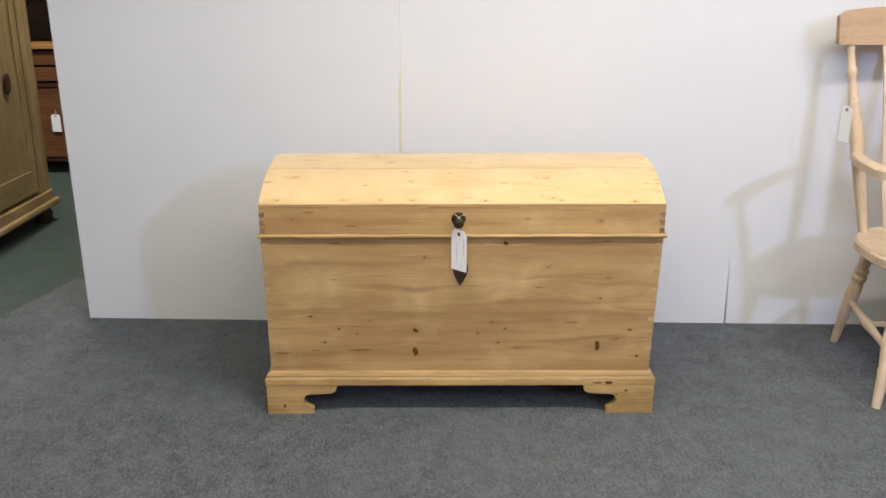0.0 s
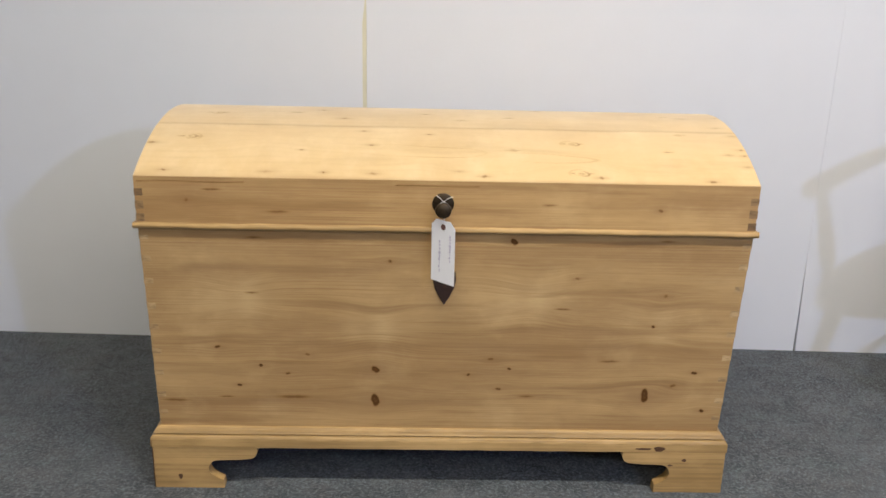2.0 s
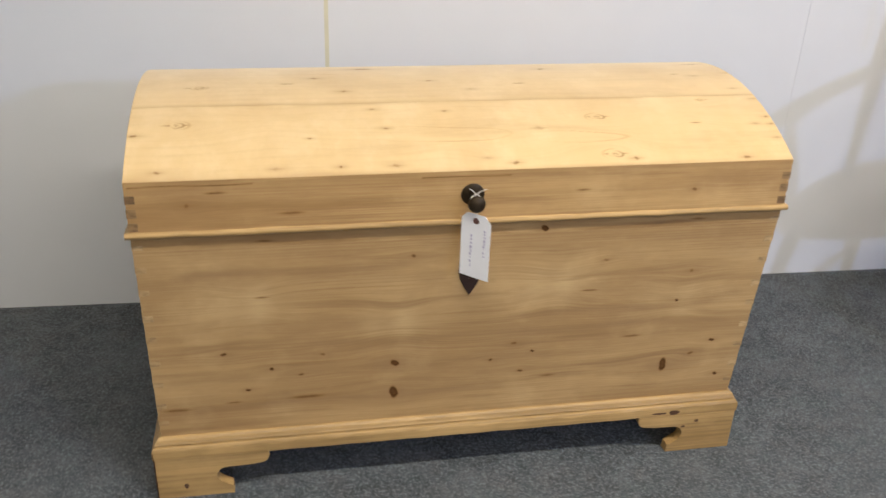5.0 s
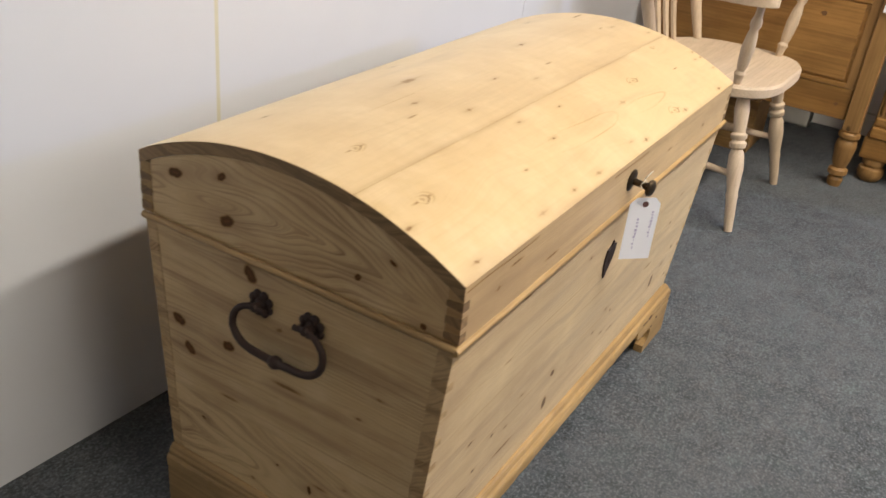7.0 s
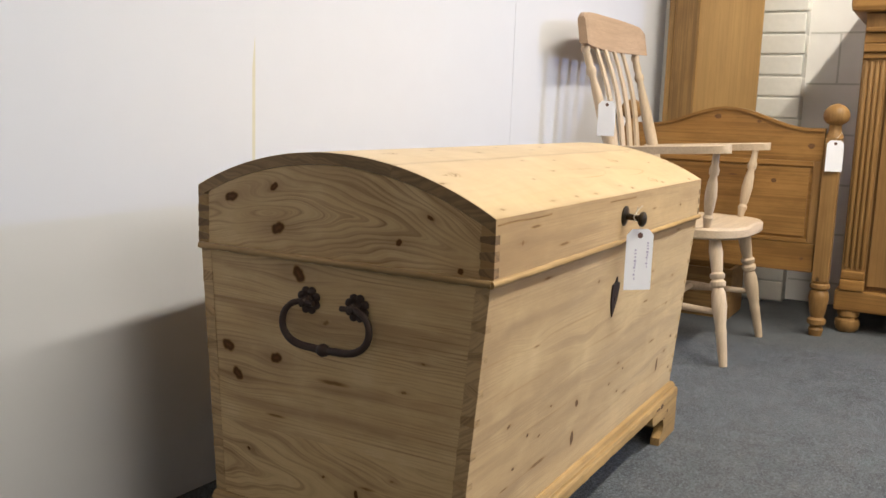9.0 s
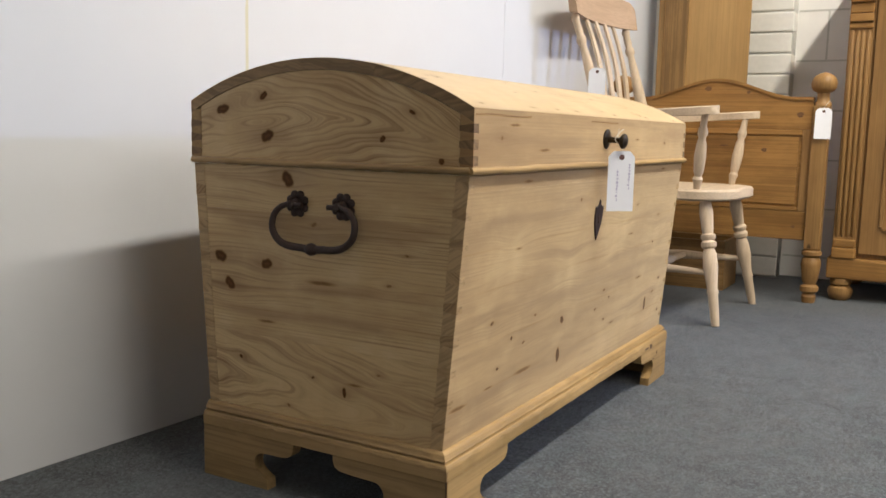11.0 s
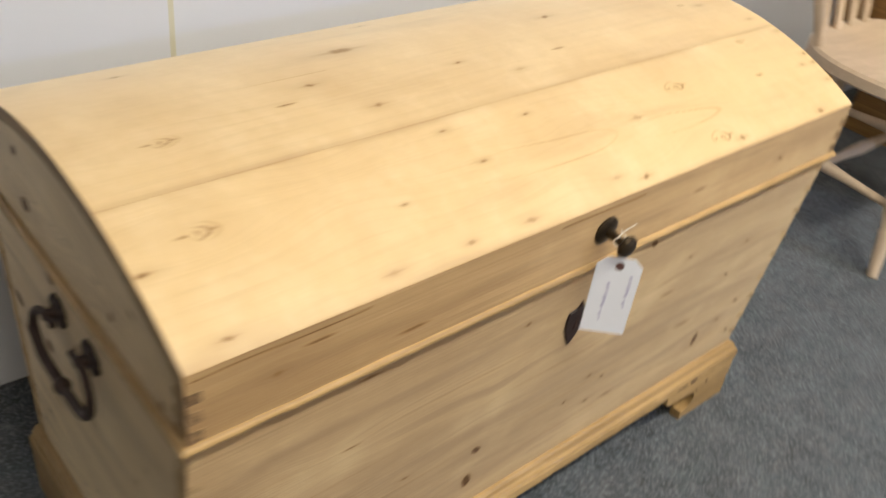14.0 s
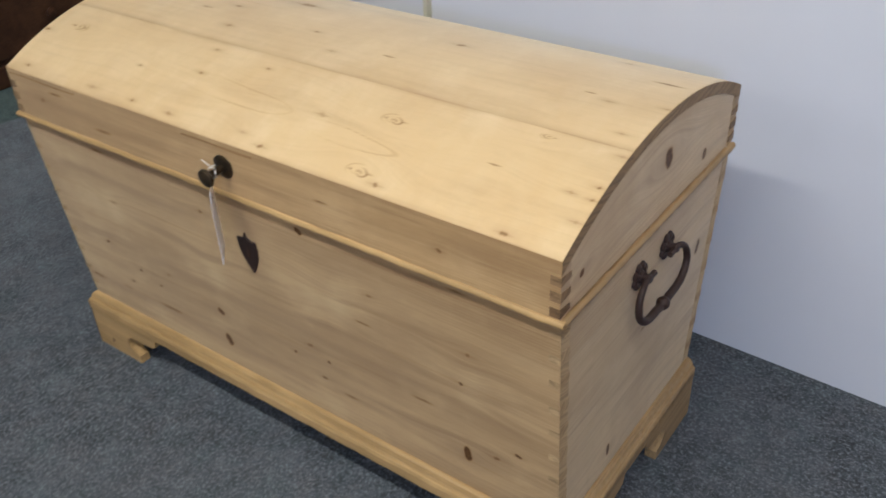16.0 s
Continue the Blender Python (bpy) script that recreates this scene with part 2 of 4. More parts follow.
def carpet(name, colour, other):
    """Short-pile carpet: mottled patches, salt-and-pepper speckle and a fibrous relief."""
    m = Nodes(name)
    at = m.coords()
    speck, fleck = m.noise(at, 260, 2, 0.75), m.noise(m.scaled(at, (1, 1, 1), (7, 3, 1)), 150, 3, 0.75)
    tuft, wad = m.noise(at, 62, 5, 0.75), m.noise(m.scaled(at, (1, 1, 1), (2, 9, 4)), 26, 5, 0.7)
    patch, wide = m.noise(at, 9, 5, 0.70), m.noise(at, 1.6, 4, 0.6)
    tone = m.mix(m.ramp(patch, 0.36, 0.62), tuple(v * 0.66 for v in colour), tuple(v * 0.96 for v in other))
    tone = m.mix(m.math("MULTIPLY", m.ramp(wad, 0.50, 0.66), 0.55), tone, tuple(v * 1.5 for v in other))
    tone = m.mix(m.math("MULTIPLY", m.ramp(wad, 0.46, 0.32), 0.55), tone, tuple(v * 0.48 for v in colour))
    tone = m.mix(m.math("MULTIPLY", m.ramp(tuft, 0.50, 0.64), 0.40), tone, tuple(v * 1.8 for v in other))
    tone = m.mix(m.math("MULTIPLY", m.ramp(tuft, 0.47, 0.35), 0.50), tone, tuple(v * 0.42 for v in colour))
    tone = m.mix(m.math("MULTIPLY", m.ramp(fleck, 0.52, 0.61), 0.66), tone, tuple(v * 2.3 for v in other))
    tone = m.mix(m.math("MULTIPLY", m.ramp(fleck, 0.46, 0.36), 0.55), tone, tuple(v * 0.35 for v in colour))
    tone = m.mix(m.math("MULTIPLY", m.ramp(speck, 0.52, 0.62), 0.42), tone, tuple(v * 0.35 for v in colour))
    tone = m.mix(m.math("MULTIPLY", m.ramp(wide, 0.42, 0.66), 0.35), tone, tuple(v * 1.25 for v in other))
    hue = m.noise(m.scaled(at, (1, 1, 1), (5, 5, 2)), 14, 4, 0.7)
    tone = m.mix(m.ramp(hue, 0.50, 0.66, (0.0, 0.30)), tone, (1.16, 0.98, 0.90), "MULTIPLY")
    tone = m.mix(m.ramp(hue, 0.48, 0.34, (0.0, 0.30)), tone, (0.86, 1.05, 0.96), "MULTIPLY")
    m.bump(m.math("ADD", tuft, speck), 0.45, 0.005)
    m.bsdf.inputs["Sheen Weight"].default_value, m.bsdf.inputs["Sheen Roughness"].default_value = 0.15, 0.34
    m.bsdf.inputs["Specular IOR Level"].default_value = 0.22
    return m.done(tone, 0.80)


CHEST = grained_pine("waxed_pine")
# long pieces run along x; short side pieces take a darker pine tone
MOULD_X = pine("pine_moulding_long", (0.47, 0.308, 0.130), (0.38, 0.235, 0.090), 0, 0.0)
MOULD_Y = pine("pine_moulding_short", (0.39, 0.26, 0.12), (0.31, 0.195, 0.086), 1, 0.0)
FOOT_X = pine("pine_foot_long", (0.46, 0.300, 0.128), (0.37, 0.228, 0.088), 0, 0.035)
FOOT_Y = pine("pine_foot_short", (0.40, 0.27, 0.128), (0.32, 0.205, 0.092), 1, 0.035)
END_GRAIN = hatched("pine_end_grain", (0.31, 0.198, 0.090), (0.22, 0.133, 0.056), 2.0)
LID_TAIL = hatched("pine_lid_dovetail", (0.250, 0.150, 0.066), (0.150, 0.084, 0.034), 2.0)
POST_GRAIN = hatched("pine_corner_end_grain", (0.53, 0.375, 0.195), (0.46, 0.310, 0.150), 2.6)
TAIL = hatched("pine_dovetail", (0.49, 0.335, 0.165), (0.34, 0.212, 0.094), 2.6)
KNOT = plain("knot_wood", (0.085, 0.036, 0.015), 0.6, 0, 240, 0.4, 0.3)
KNOT_SOFT = plain("knot_wood_soft", (0.17, 0.080, 0.026), 0.6, 0, 240, 0.4, 0.3)
IRON = plain("forged_iron", (0.030, 0.013, 0.008), 0.58, 0.1, 140, 0.4, 0.4)
BRASS = plain("tarnished_brass", (0.060, 0.042, 0.024), 0.44, 0.8, 160, 0.4, 0.2)
PAPER = plain("tag_card", (0.86, 0.86, 0.91), 0.75, 0, 40, 0.03, 0.05)
INK = plain("grey_ink", (0.50, 0.46, 0.62), 0.8, 0, 80, 0.1, 0)
RING = plain("reinforcing_ring", (0.13, 0.06, 0.05), 0.6, 0, 90, 0.2, 0.1)
STRING = plain("cotton_string", (0.72, 0.68, 0.60), 0.9, 0, 200, 0.15, 0.2)
PANEL = plain("white_paint_on_board", (0.625, 0.63, 0.665), 0.62, 0, 9, 0.025, 0.03)
BATTEN = plain("ochre_batten", (0.60, 0.565, 0.42), 0.7, 0, 20, 0.12, 0.1)
PLASTER = plain("cream_plaster", (0.42, 0.39, 0.34), 0.8, 0, 12, 0.05, 0.1)
BRICKWORK = plain("white_painted_brick", (0.82, 0.80, 0.74), 0.7, 0, 45, 0.08, 0.5)
PLAIN_WALL = plain("white_painted_plaster", (0.84, 0.82, 0.79), 0.8, 0, 14, 0.06, 0.15)
MORTAR = plain("white_painted_mortar", (0.60, 0.59, 0.55), 0.85, 0, 60, 0.10, 0.5)
CARPET = carpet("grey_carpet", (0.052, 0.058, 0.065), (0.083, 0.091, 0.100))
GREEN = carpet("grey_green_carpet", (0.030, 0.050, 0.046), (0.044, 0.064, 0.058))
BEECH = pine("bare_beech", (0.63, 0.500, 0.362), (0.54, 0.412, 0.285), 2, 0.0, 0.6, 0.4)
BEECH_X = pine("bare_beech_long", (0.63, 0.500, 0.362), (0.54, 0.412, 0.285), 0, 0.0, 0.6, 0.4)
BEECH_RAIL = pine("bare_beech_rail", (0.47, 0.325, 0.212), (0.41, 0.275, 0.172), 0, 0.0, 0.6, 0.4)
HONEY_Y = pine("honey_pine_across", (0.42, 0.224, 0.068), (0.28, 0.138, 0.038), 1, 0.055, 0.45, 0.85)
GOLD_Z = pine("golden_pine_upright", (0.50, 0.310, 0.122), (0.41, 0.240, 0.088), 2, 0.06, 0.45, 0.32)
HONEY_Z = pine("honey_pine_upright", (0.345, 0.196, 0.070), (0.262, 0.138, 0.046), 2, 0.045, 0.45, 0.6)
BROWN_Z = pine("brown_pine_upright", (0.39, 0.232, 0.090), (0.26, 0.145, 0.052), 2, 0.05)
BROWN_Y = pine("brown_pine_across", (0.39, 0.232, 0.090), (0.26, 0.145, 0.052), 1, 0.05)
OLIVE_Z = pine("olive_stained_pine_upright", (0.42, 0.30, 0.145), (0.335, 0.228, 0.103), 2, 0.0)
OLIVE_Y = pine("olive_stained_pine_across", (0.42, 0.30, 0.145), (0.335, 0.228, 0.103), 1, 0.0)
RUSSET = pine("russet_stained_wood", (0.20, 0.088, 0.036), (0.13, 0.052, 0.022), 0, 0.0, 0.45)
DARK = pine("dark_stained_wood", (0.085, 0.038, 0.018), (0.055, 0.024, 0.012), 0, 0.0, 0.4)


# ---- shapes ----
def part(name, bm, material, parent=None, label="", smooth=False):
    """Links a bmesh as one mesh object under a thing or a part."""
    bmesh.ops.recalc_face_normals(bm, faces=bm.faces)
    mesh = bpy.data.meshes.new(name)
    bm.to_mesh(mesh)
    bm.free()
    mesh.materials.append(material)
    if smooth:
        mesh.shade_smooth()
        mesh.set_sharp_from_angle(angle=radians(40))
    ob = new(name, mesh)
    ob.parent = parent
    return tagged(ob, label)


def thing(name, place, label, category, turn=0.0, group="", kind=""):
    ob = new(name)
    ob.empty_display_size = 0.05
    ob.matrix_world = pose(*place, 0, 0, turn)
    return tagged(ob, label, category, group, kind)


def box(x0, x1, y0, y1, z0, z1, bevel=0.0, bm=None):
    bm = bm or bmesh.new()
    made = bmesh.ops.create_cube(bm, size=1)["verts"]
    for v in made:
        v.co = Vector((x0 if v.co.x < 0 else x1, y0 if v.co.y < 0 else y1, z0 if v.co.z < 0 else z1))
    if bevel:
        edges = {e for v in made for e in v.link_edges}
        bmesh.ops.bevel(bm, geom=list(edges), offset=bevel, segments=2, profile=0.6, affect="EDGES")
    return bm


def prism(outline, axis, low, high, bevel=0.0, bm=None):
    """An outline in the two other axes (in x, y, z order), from low to high along axis."""
    bm = bm or bmesh.new()

    def at(a, b, c):
        p = [a, b]
        p.insert(axis, c)
        return bm.verts.new(p)

    one, two = [at(a, b, low) for a, b in outline], [at(a, b, high) for a, b in outline]
    caps = [bm.faces.new(one), bm.faces.new(two[::-1])]
    n = len(outline)
    for i in range(n):
        bm.faces.new((one[i], one[(i + 1) % n], two[(i + 1) % n], two[i]))
    if bevel:
        edges = [e for f in caps for e in f.edges]
        bmesh.ops.bevel(bm, geom=edges, offset=bevel, segments=2, profile=0.6, affect="EDGES")
    return bm


def turned(profile, foot, head, sides=18, bm=None):
    """A lathe-turned piece: rows of (share of the length, radius) from foot to head."""
    bm = bm or bmesh.new()
    a, b = Vector(foot), Vector(head)
    turn = (b - a).to_track_quat("Z", "Y").to_matrix()
    rings = []
    for share, radius in profile:
        middle = a.lerp(b, share)
        rings.append([bm.verts.new(middle + turn @ Vector((radius * math.cos(q), radius * math.sin(q), 0))) for q in (2 * math.pi * i / sides for i in range(sides))])
    for one, two in zip(rings, rings[1:]):
        for i in range(sides):
            bm.faces.new((one[i], one[(i + 1) % sides], two[(i + 1) % sides], two[i]))
    bm.faces.new(rings[0][::-1]), bm.faces.new(rings[-1])
    return bm


def swept(path, radii, sides=12, flat=1.0, bm=None, ref=(0.13, 0.05, 1)):
    """A round bar along a path; flat squeezes its section."""
    bm = bm or bmesh.new()
    path = [Vector(p) for p in path]
    rings, n = [], len(path)
    for i, p in enumerate(path):
        way = (path[min(i + 1, n - 1)] - path[max(i - 1, 0)]).normalized()
        side = way.cross(Vector(ref)).normalized()
        up = side.cross(way)
        r = radii[i] if isinstance(radii, (list, tuple)) else radii
        rings.append([bm.verts.new(p + side * r * math.cos(q) + up * r * flat * math.sin(q)) for q in (2 * math.pi * k / sides for k in range(sides))])
    for one, two in zip(rings, rings[1:]):
        for i in range(sides):
            bm.faces.new((one[i], one[(i + 1) % sides], two[(i + 1) % sides], two[i]))
    bm.faces.new(rings[0][::-1]), bm.faces.new(rings[-1])
    return bm


def ribbon(rows, bm=None):
    """A solid strip through sections, each a loop of points of one length."""
    bm = bm or bmesh.new()
    rings = [[bm.verts.new(p) for p in loop] for loop in rows]
    n = len(rings[0])
    for one, two in zip(rings, rings[1:]):
        for i in range(n):
            bm.faces.new((one[i], one[(i + 1) % n], two[(i + 1) % n], two[i]))
    bm.faces.new(rings[0][::-1]), bm.faces.new(rings[-1])
    return bm


def arc(cx, cy, r, start, end, steps):
    return [(cx + r * math.cos(radians(start + (end - start) * i / steps)), cy + r * math.sin(radians(start + (end - start) * i / steps))) for i in range(steps + 1)]


def board(name, parent, us, vs, place, depth, knots, seed, waves=0.0, figure=0.4, dense=1.0, tongue=None, seam=0.0, tone_lift=(0.0, 0.0), step=0.0017):
    """A pine board as a fine skin with edges of its own thickness. us, vs: its stretch along and across the grain;
    place(u, v): where that lies; depth: the way to its back; knots: rows of (along, across, radius)."""
    nu, nv = max(2, int((us[1] - us[0]) / step)), max(2, int((vs[1] - vs[0]) / step))
    u, v = np.meshgrid(np.linspace(*us, nu + 1), np.linspace(*vs, nv + 1))
    flow, knot, halo, fair = v.copy() + seed * 1.37, np.zeros_like(u), np.zeros_like(u), np.zeros_like(u)
    if tongue:
        slope, v0, blunt = tongue
        spine = v0 + 0.05 * (u - 0.25) + 0.006 * np.sin(u * 14 + seed)
        flow = np.sqrt((v - spine) ** 2 + blunt**2) - slope * u + seed * 1.37
        flow = flow + 0.0026 * np.sin(u * 31 + v * 90 + seed) + 0.0016 * np.sin(u * 67 - v * 130) + 0.004 * np.sin(u * 9 + v * 25)
    elif waves:
        rise = 0.35 + 0.65 * np.sin(u * 2.1 + seed) ** 2
        flow = flow + waves * rise * np.cos((v - vs[0]) / (vs[1] - vs[0]) * 2.6 + 0.9 * np.sin(u * 3.3 + seed * 2))
        flow = flow + waves * 0.22 * np.sin(u * 11 + seed * 5) * np.sin(v * 17 + u * 4 + seed)
    for ku, kv, r, kind in knots:
        du, dv = u - ku, v - kv
        turn = np.arctan2(dv, du)
        uneven = 0.14 * np.sin(turn * 2 + ku * 50) + 0.04 * np.sin(turn * 5 + kv * 70)
        near = np.exp(-((du / (r * 6.0)) ** 2) - (dv / (r * 2.6)) ** 2)
        dusk = 0.8
        if kind == "streak":
            q = np.sqrt((du / (r * 4.5)) ** 2 + (dv / (r * 0.55)) ** 2) + uneven
            knot = np.maximum(knot, 0.32 * np.clip(1.5 - q, 0, 1))
            dusk = 0.35
        elif kind == "crack":
            knot = np.maximum(knot, 0.40 * np.exp(-((dv + 0.0006 * np.sin(du * 40)) / 0.0011) ** 2) * (np.abs(du) < r))
            dusk = 0.0
        elif kind == "line":
            knot = np.maximum(knot, 0.15 * np.exp(-((dv + 0.0012 * np.sin(du * 7)) / 0.0012) ** 2) * (np.abs(du) < r) * (0.6 + 0.4 * np.sin(du * 17 + kv * 40)))
            dusk = 0.0
        elif kind == "band":
            halo = np.maximum(halo, 0.75 * np.exp(-((dv + 0.003 * np.sin(du * 21)) / 0.0085) ** 2) * np.clip((r - np.abs(du)) / 0.04, 0, 1))
            dusk = 0.0
        elif kind == "arch":
            q = np.sqrt((du / r) ** 2 + ((dv + 0.004 * np.sin(du * 16)) / (r * 0.13)) ** 2) + 0.05 * np.sin(du * 45 + kv * 90)
            knot = np.maximum(knot, 0.17 * np.exp(-(((q - 1.0) / 0.060) ** 2)) * (du > -0.6 * r) * (0.7 + 0.3 * np.sin(du * 31)))
            dusk = 0.0
        elif kind == "swirl":
            near = np.exp(-((du / (r * 3.2)) ** 2) - (dv / (r * 2.2)) ** 2)
            flow += 0.75 * dv * near
            fair = np.maximum(fair, 0.85 * near * (0.75 + 0.25 * np.sin(du * 90)))
            dusk = 0.0
        elif kind == "ring":
            q = np.sqrt((du / (r * 1.15)) ** 2 + (dv / (r * 0.62)) ** 2) + uneven
            q = q + 0.10 * np.sin(turn * 3 + ku * 31)
            knot = np.maximum(knot, 0.27 * np.exp(-(((q - 1.0) / 0.24) ** 2)) * (0.60 + 0.40 * np.sin(turn + ku * 9)))
            knot = np.maximum(knot, 0.15 * np.exp(-(((q - 1.75) / 0.22) ** 2)) * np.clip(np.sin(turn * 1.0 + ku * 23), 0, 1))
            knot = np.maximum(knot, 0.22 * np.exp(-((q / 0.45) ** 2)))
            knot = np.maximum(knot, 0.32 * np.exp(-((np.maximum(np.abs(du) - r, 0) / (r * 1.1)) ** 2) - (dv / (r * 0.16)) ** 2) * (q > 1.0))
            flow -= 0.85 * dv * near
            dusk = 0.15
        elif kind == "upright":
            q = np.sqrt((du / (r * 0.62)) ** 2 + (dv / (r * 1.2)) ** 2) + uneven
            knot = np.maximum(knot, np.clip((1.20 - q) / 0.70, 0, 1) * (0.54 + 0.16 * np.cos(q * 6.0 + 1.6)))
            flow -= 0.8 * dv * near
        elif kind == "round":
            q = np.sqrt((du / (r * 0.80)) ** 2 + (dv / (r * 0.80)) ** 2) + 1.5 * uneven
            knot = np.maximum(knot, np.clip((1.30 - q) / 0.50, 0, 1) * (0.46 + 0.42 * np.exp(-((q / 0.42) ** 2))))
            flow -= 0.85 * dv * near
        else:
            q = np.sqrt((du / (r * 0.80)) ** 2 + (dv / (r * 0.50)) ** 2) + 1.6 * uneven
            depth_of = (0.50 + 0.20 * math.sin(ku * 91 + kv * 57)) * (0.9 if figure > 0.2 else 0.42)
            knot = np.maximum(knot, depth_of * np.clip(1.9 - 1.3 * q, 0, 1))
            knot = np.maximum(knot, 0.17 * np.exp(-((du / (r * 2.6)) ** 2) - (dv / (r * 0.28)) ** 2))
            flow -= (0.7 if figure > 0.2 else 0.25) * dv * near
            dusk = 0.45
        halo = np.maximum(halo, dusk * np.exp(-((du / (r * 3.6)) ** 2) - (dv / (r * 1.4)) ** 2)) if dusk else halo
    if seam:
        edge = np.minimum(v - vs[0], vs[1] - v)
        halo = np.maximum(halo, seam * np.exp(-((edge / 0.0075) ** 2)) * (0.7 + 0.3 * np.sin(u * 13 + seed)))
        knot = np.maximum(knot, 0.13 * np.exp(-((edge / 0.0020) ** 2)) * (0.7 + 0.3 * np.sin(u * 29)))
    halo = halo - fair
    points = np.stack(place(u, v), -1).reshape(-1, 3)
    count = len(points)
    index = np.arange(count).reshape(nv + 1, nu + 1)
    quads = np.stack([index[:-1, :-1], index[:-1, 1:], index[1:, 1:], index[1:, :-1]], -1).reshape(-1, 4)
    rim = np.concatenate([index[0, :-1], index[:-1, -1], index[-1, :0:-1], index[:0:-1, 0]])
    back = np.concatenate([points[rim], points[rim] + np.asarray(depth)])
    fore = count + np.arange(len(rim))
    hind = fore + len(rim)
    strip = np.stack([np.roll(fore, -1), fore, hind, np.roll(hind, -1)], -1)
    faces = quads.tolist() + strip.tolist()
    mesh = bpy.data.meshes.new(name)
    mesh.from_pydata(np.concatenate([points, back]).tolist(), [], faces)
    for key, values, fill in (("along", u + seed * 3.1, None), ("flow", flow * dense, None), ("knot", knot, 0.0), ("halo", halo, 0.0), ("figure", np.full_like(u, figure), None), ("tone_lift", tone_lift[0] + (tone_lift[1] - tone_lift[0]) * np.clip((v + 0.02 * np.sin(u * 5) - vs[0]) / (vs[1] - vs[0]) * 1.6 - 0.2, 0, 1), None)):
        tail = np.tile(values.ravel()[rim] if fill is None else np.zeros(len(rim)), 2)
        mesh.attributes.new(key, "FLOAT", "POINT").data.foreach_set("value", np.concatenate([values.ravel(), tail]).astype(np.float32))
    mesh.materials.append(CHEST)
    smooth = np.zeros(len(faces), bool)
    smooth[: len(quads)] = True
    mesh.polygons.foreach_set("use_smooth", smooth)
    mesh.update()
    ob = new(name, mesh)
    ob.parent = parent
    return ob


# ---- the setting ----
def setting(name, bm, material, label, category):
    return tagged(part(name, bm, material), label, category, kind="structure")


setting("floor", box(-6.2, 6.2, -5.2, 6.2, -0.20, -0.006), GREEN, "worn grey-green short pile floor carpet", "floor")
setting("floor_carpet", prism([(-3.10, -4.98), (5.99, -4.98), (5.99, 1.215), (-1.62, 1.215)], 2, -0.0055, 0.0), CARPET, "mottled blue-grey short pile carpet over the floor", "carpet")
setting("ceiling", box(-6.2, 6.2, -5.2, 6.2, 2.80, 2.95), PLASTER, "plain cream plastered ceiling", "ceiling")
# this wall's opening is only there for the added west lamp
west = box(-6.2, -6.0, -5.0, -1.8, -0.006, 2.80)
box(-6.2, -6.0, 0.2, 6.0, -0.006, 2.80, bm=west)
box(-6.2, -6.0, -1.8, 0.2, -0.006, 0.80, bm=west)
box(-6.2, -6.0, -1.8, 0.2, 2.20, 2.80, bm=west)
setting("wall_west", west, PLASTER, "plain cream plastered wall with an added opening for a lamp", "wall")
setting("wall_north", box(-6.2, 6.2, 6.0, 6.2, -0.006, 2.80), PLASTER, "plain cream plastered wall", "wall")
# opening made up to suit the added east lamp
far_east = box(6.0, 6.2, -2.3, 6.0, -0.006, 2.80)
box(6.0, 6.2, -5.0, -4.3, -0.006, 2.80, bm=far_east)
box(6.0, 6.2, -4.3, -2.3, -0.006, 0.70, bm=far_east)
box(6.0, 6.2, -4.3, -2.3, 2.20, 2.80, bm=far_east)
setting("wall_far_east", far_east, PLASTER, "plain cream plastered wall with an added opening for a lamp", "wall")
south = box(-6.2, 4.0, -5.2, -5.0, -0.006, 2.80)
box(4.0, 6.2, -5.2, -5.0, -0.006, 0.60, bm=south)
box(4.0, 6.2, -5.2, -5.0, 2.40, 2.80, bm=south)
setting("wall_south", south, PLASTER, "plain cream plastered wall with a shop window opening", "wall")


def display_panel(start, end, height, label, outline=None):
    """A white board on edge between two places on the floor."""
    a, b = Vector((*start, 0)), Vector((*end, 0))
    long = (b - a).length
    shape = outline(long) if outline else [(0, 0), (long, 0), (long, height), (0, height)]
    ob = setting("display_panel", prism(shape, 1, 0, 0.012), PANEL, label, "partition panel")
    ob.matrix_world = pose(*start, 0, 0, 0, math.degrees(math.atan2(b.y - a.y, b.x - a.x)))
    return ob


display_panel((-1.385, 0.770), (-0.205, 0.724), 2.3, "matt white painted display board standing on the carpet",
              lambda long: [(0, 0), (long, 0), (long, 0.86), (long + 0.008, 0.93), (long + 0.008, 2.3), (-0.02, 2.3)])
display_panel((-0.230, 0.7435), (0.988, 0.703), 2.3, "matt white painted display board standing on the carpet")
display_panel((0.988, 0.702), (2.46, 0.655), 2.3, "matt white painted display board with a lifted lower corner",
              lambda long: [(0.006, 0.0), (long, 0), (long, 2.3), (0, 2.3), (0, 0.27)])
edge = [(-0.2048, 0), (-0.1957, 0), (-0.1957, 0.86), (-0.1965, 0.95), (-0.1965, 2.28), (-0.1968, 2.28), (-0.1968, 0.93), (-0.2048, 0.86)]
setting("trim", prism(edge, 1, 0.7245, 0.7428), BATTEN, "bare ochre edge strip where two display boards overlap", "batten")

# ---- the chest ----
chest = thing("blanket_chest", (0, 0.25, 0), "stripped waxed pine dome-topped blanket chest on bracket feet", "chest")
HALF, LEDGE, Y0 = 0.554, 0.123, 0.25


def front_y(z):
    return 0.016 - (z - 0.13) * 0.083 - Y0


def back_y(z):
    return 0.490 + (z - 0.13) * 0.074 - Y0


def half_x(sign, z):
    """Half the chest's width; one end leans in towards its foot."""
    return HALF if sign < 0 else HALF - 0.0175 * np.clip(0.5446 - z, 0, 0.42)


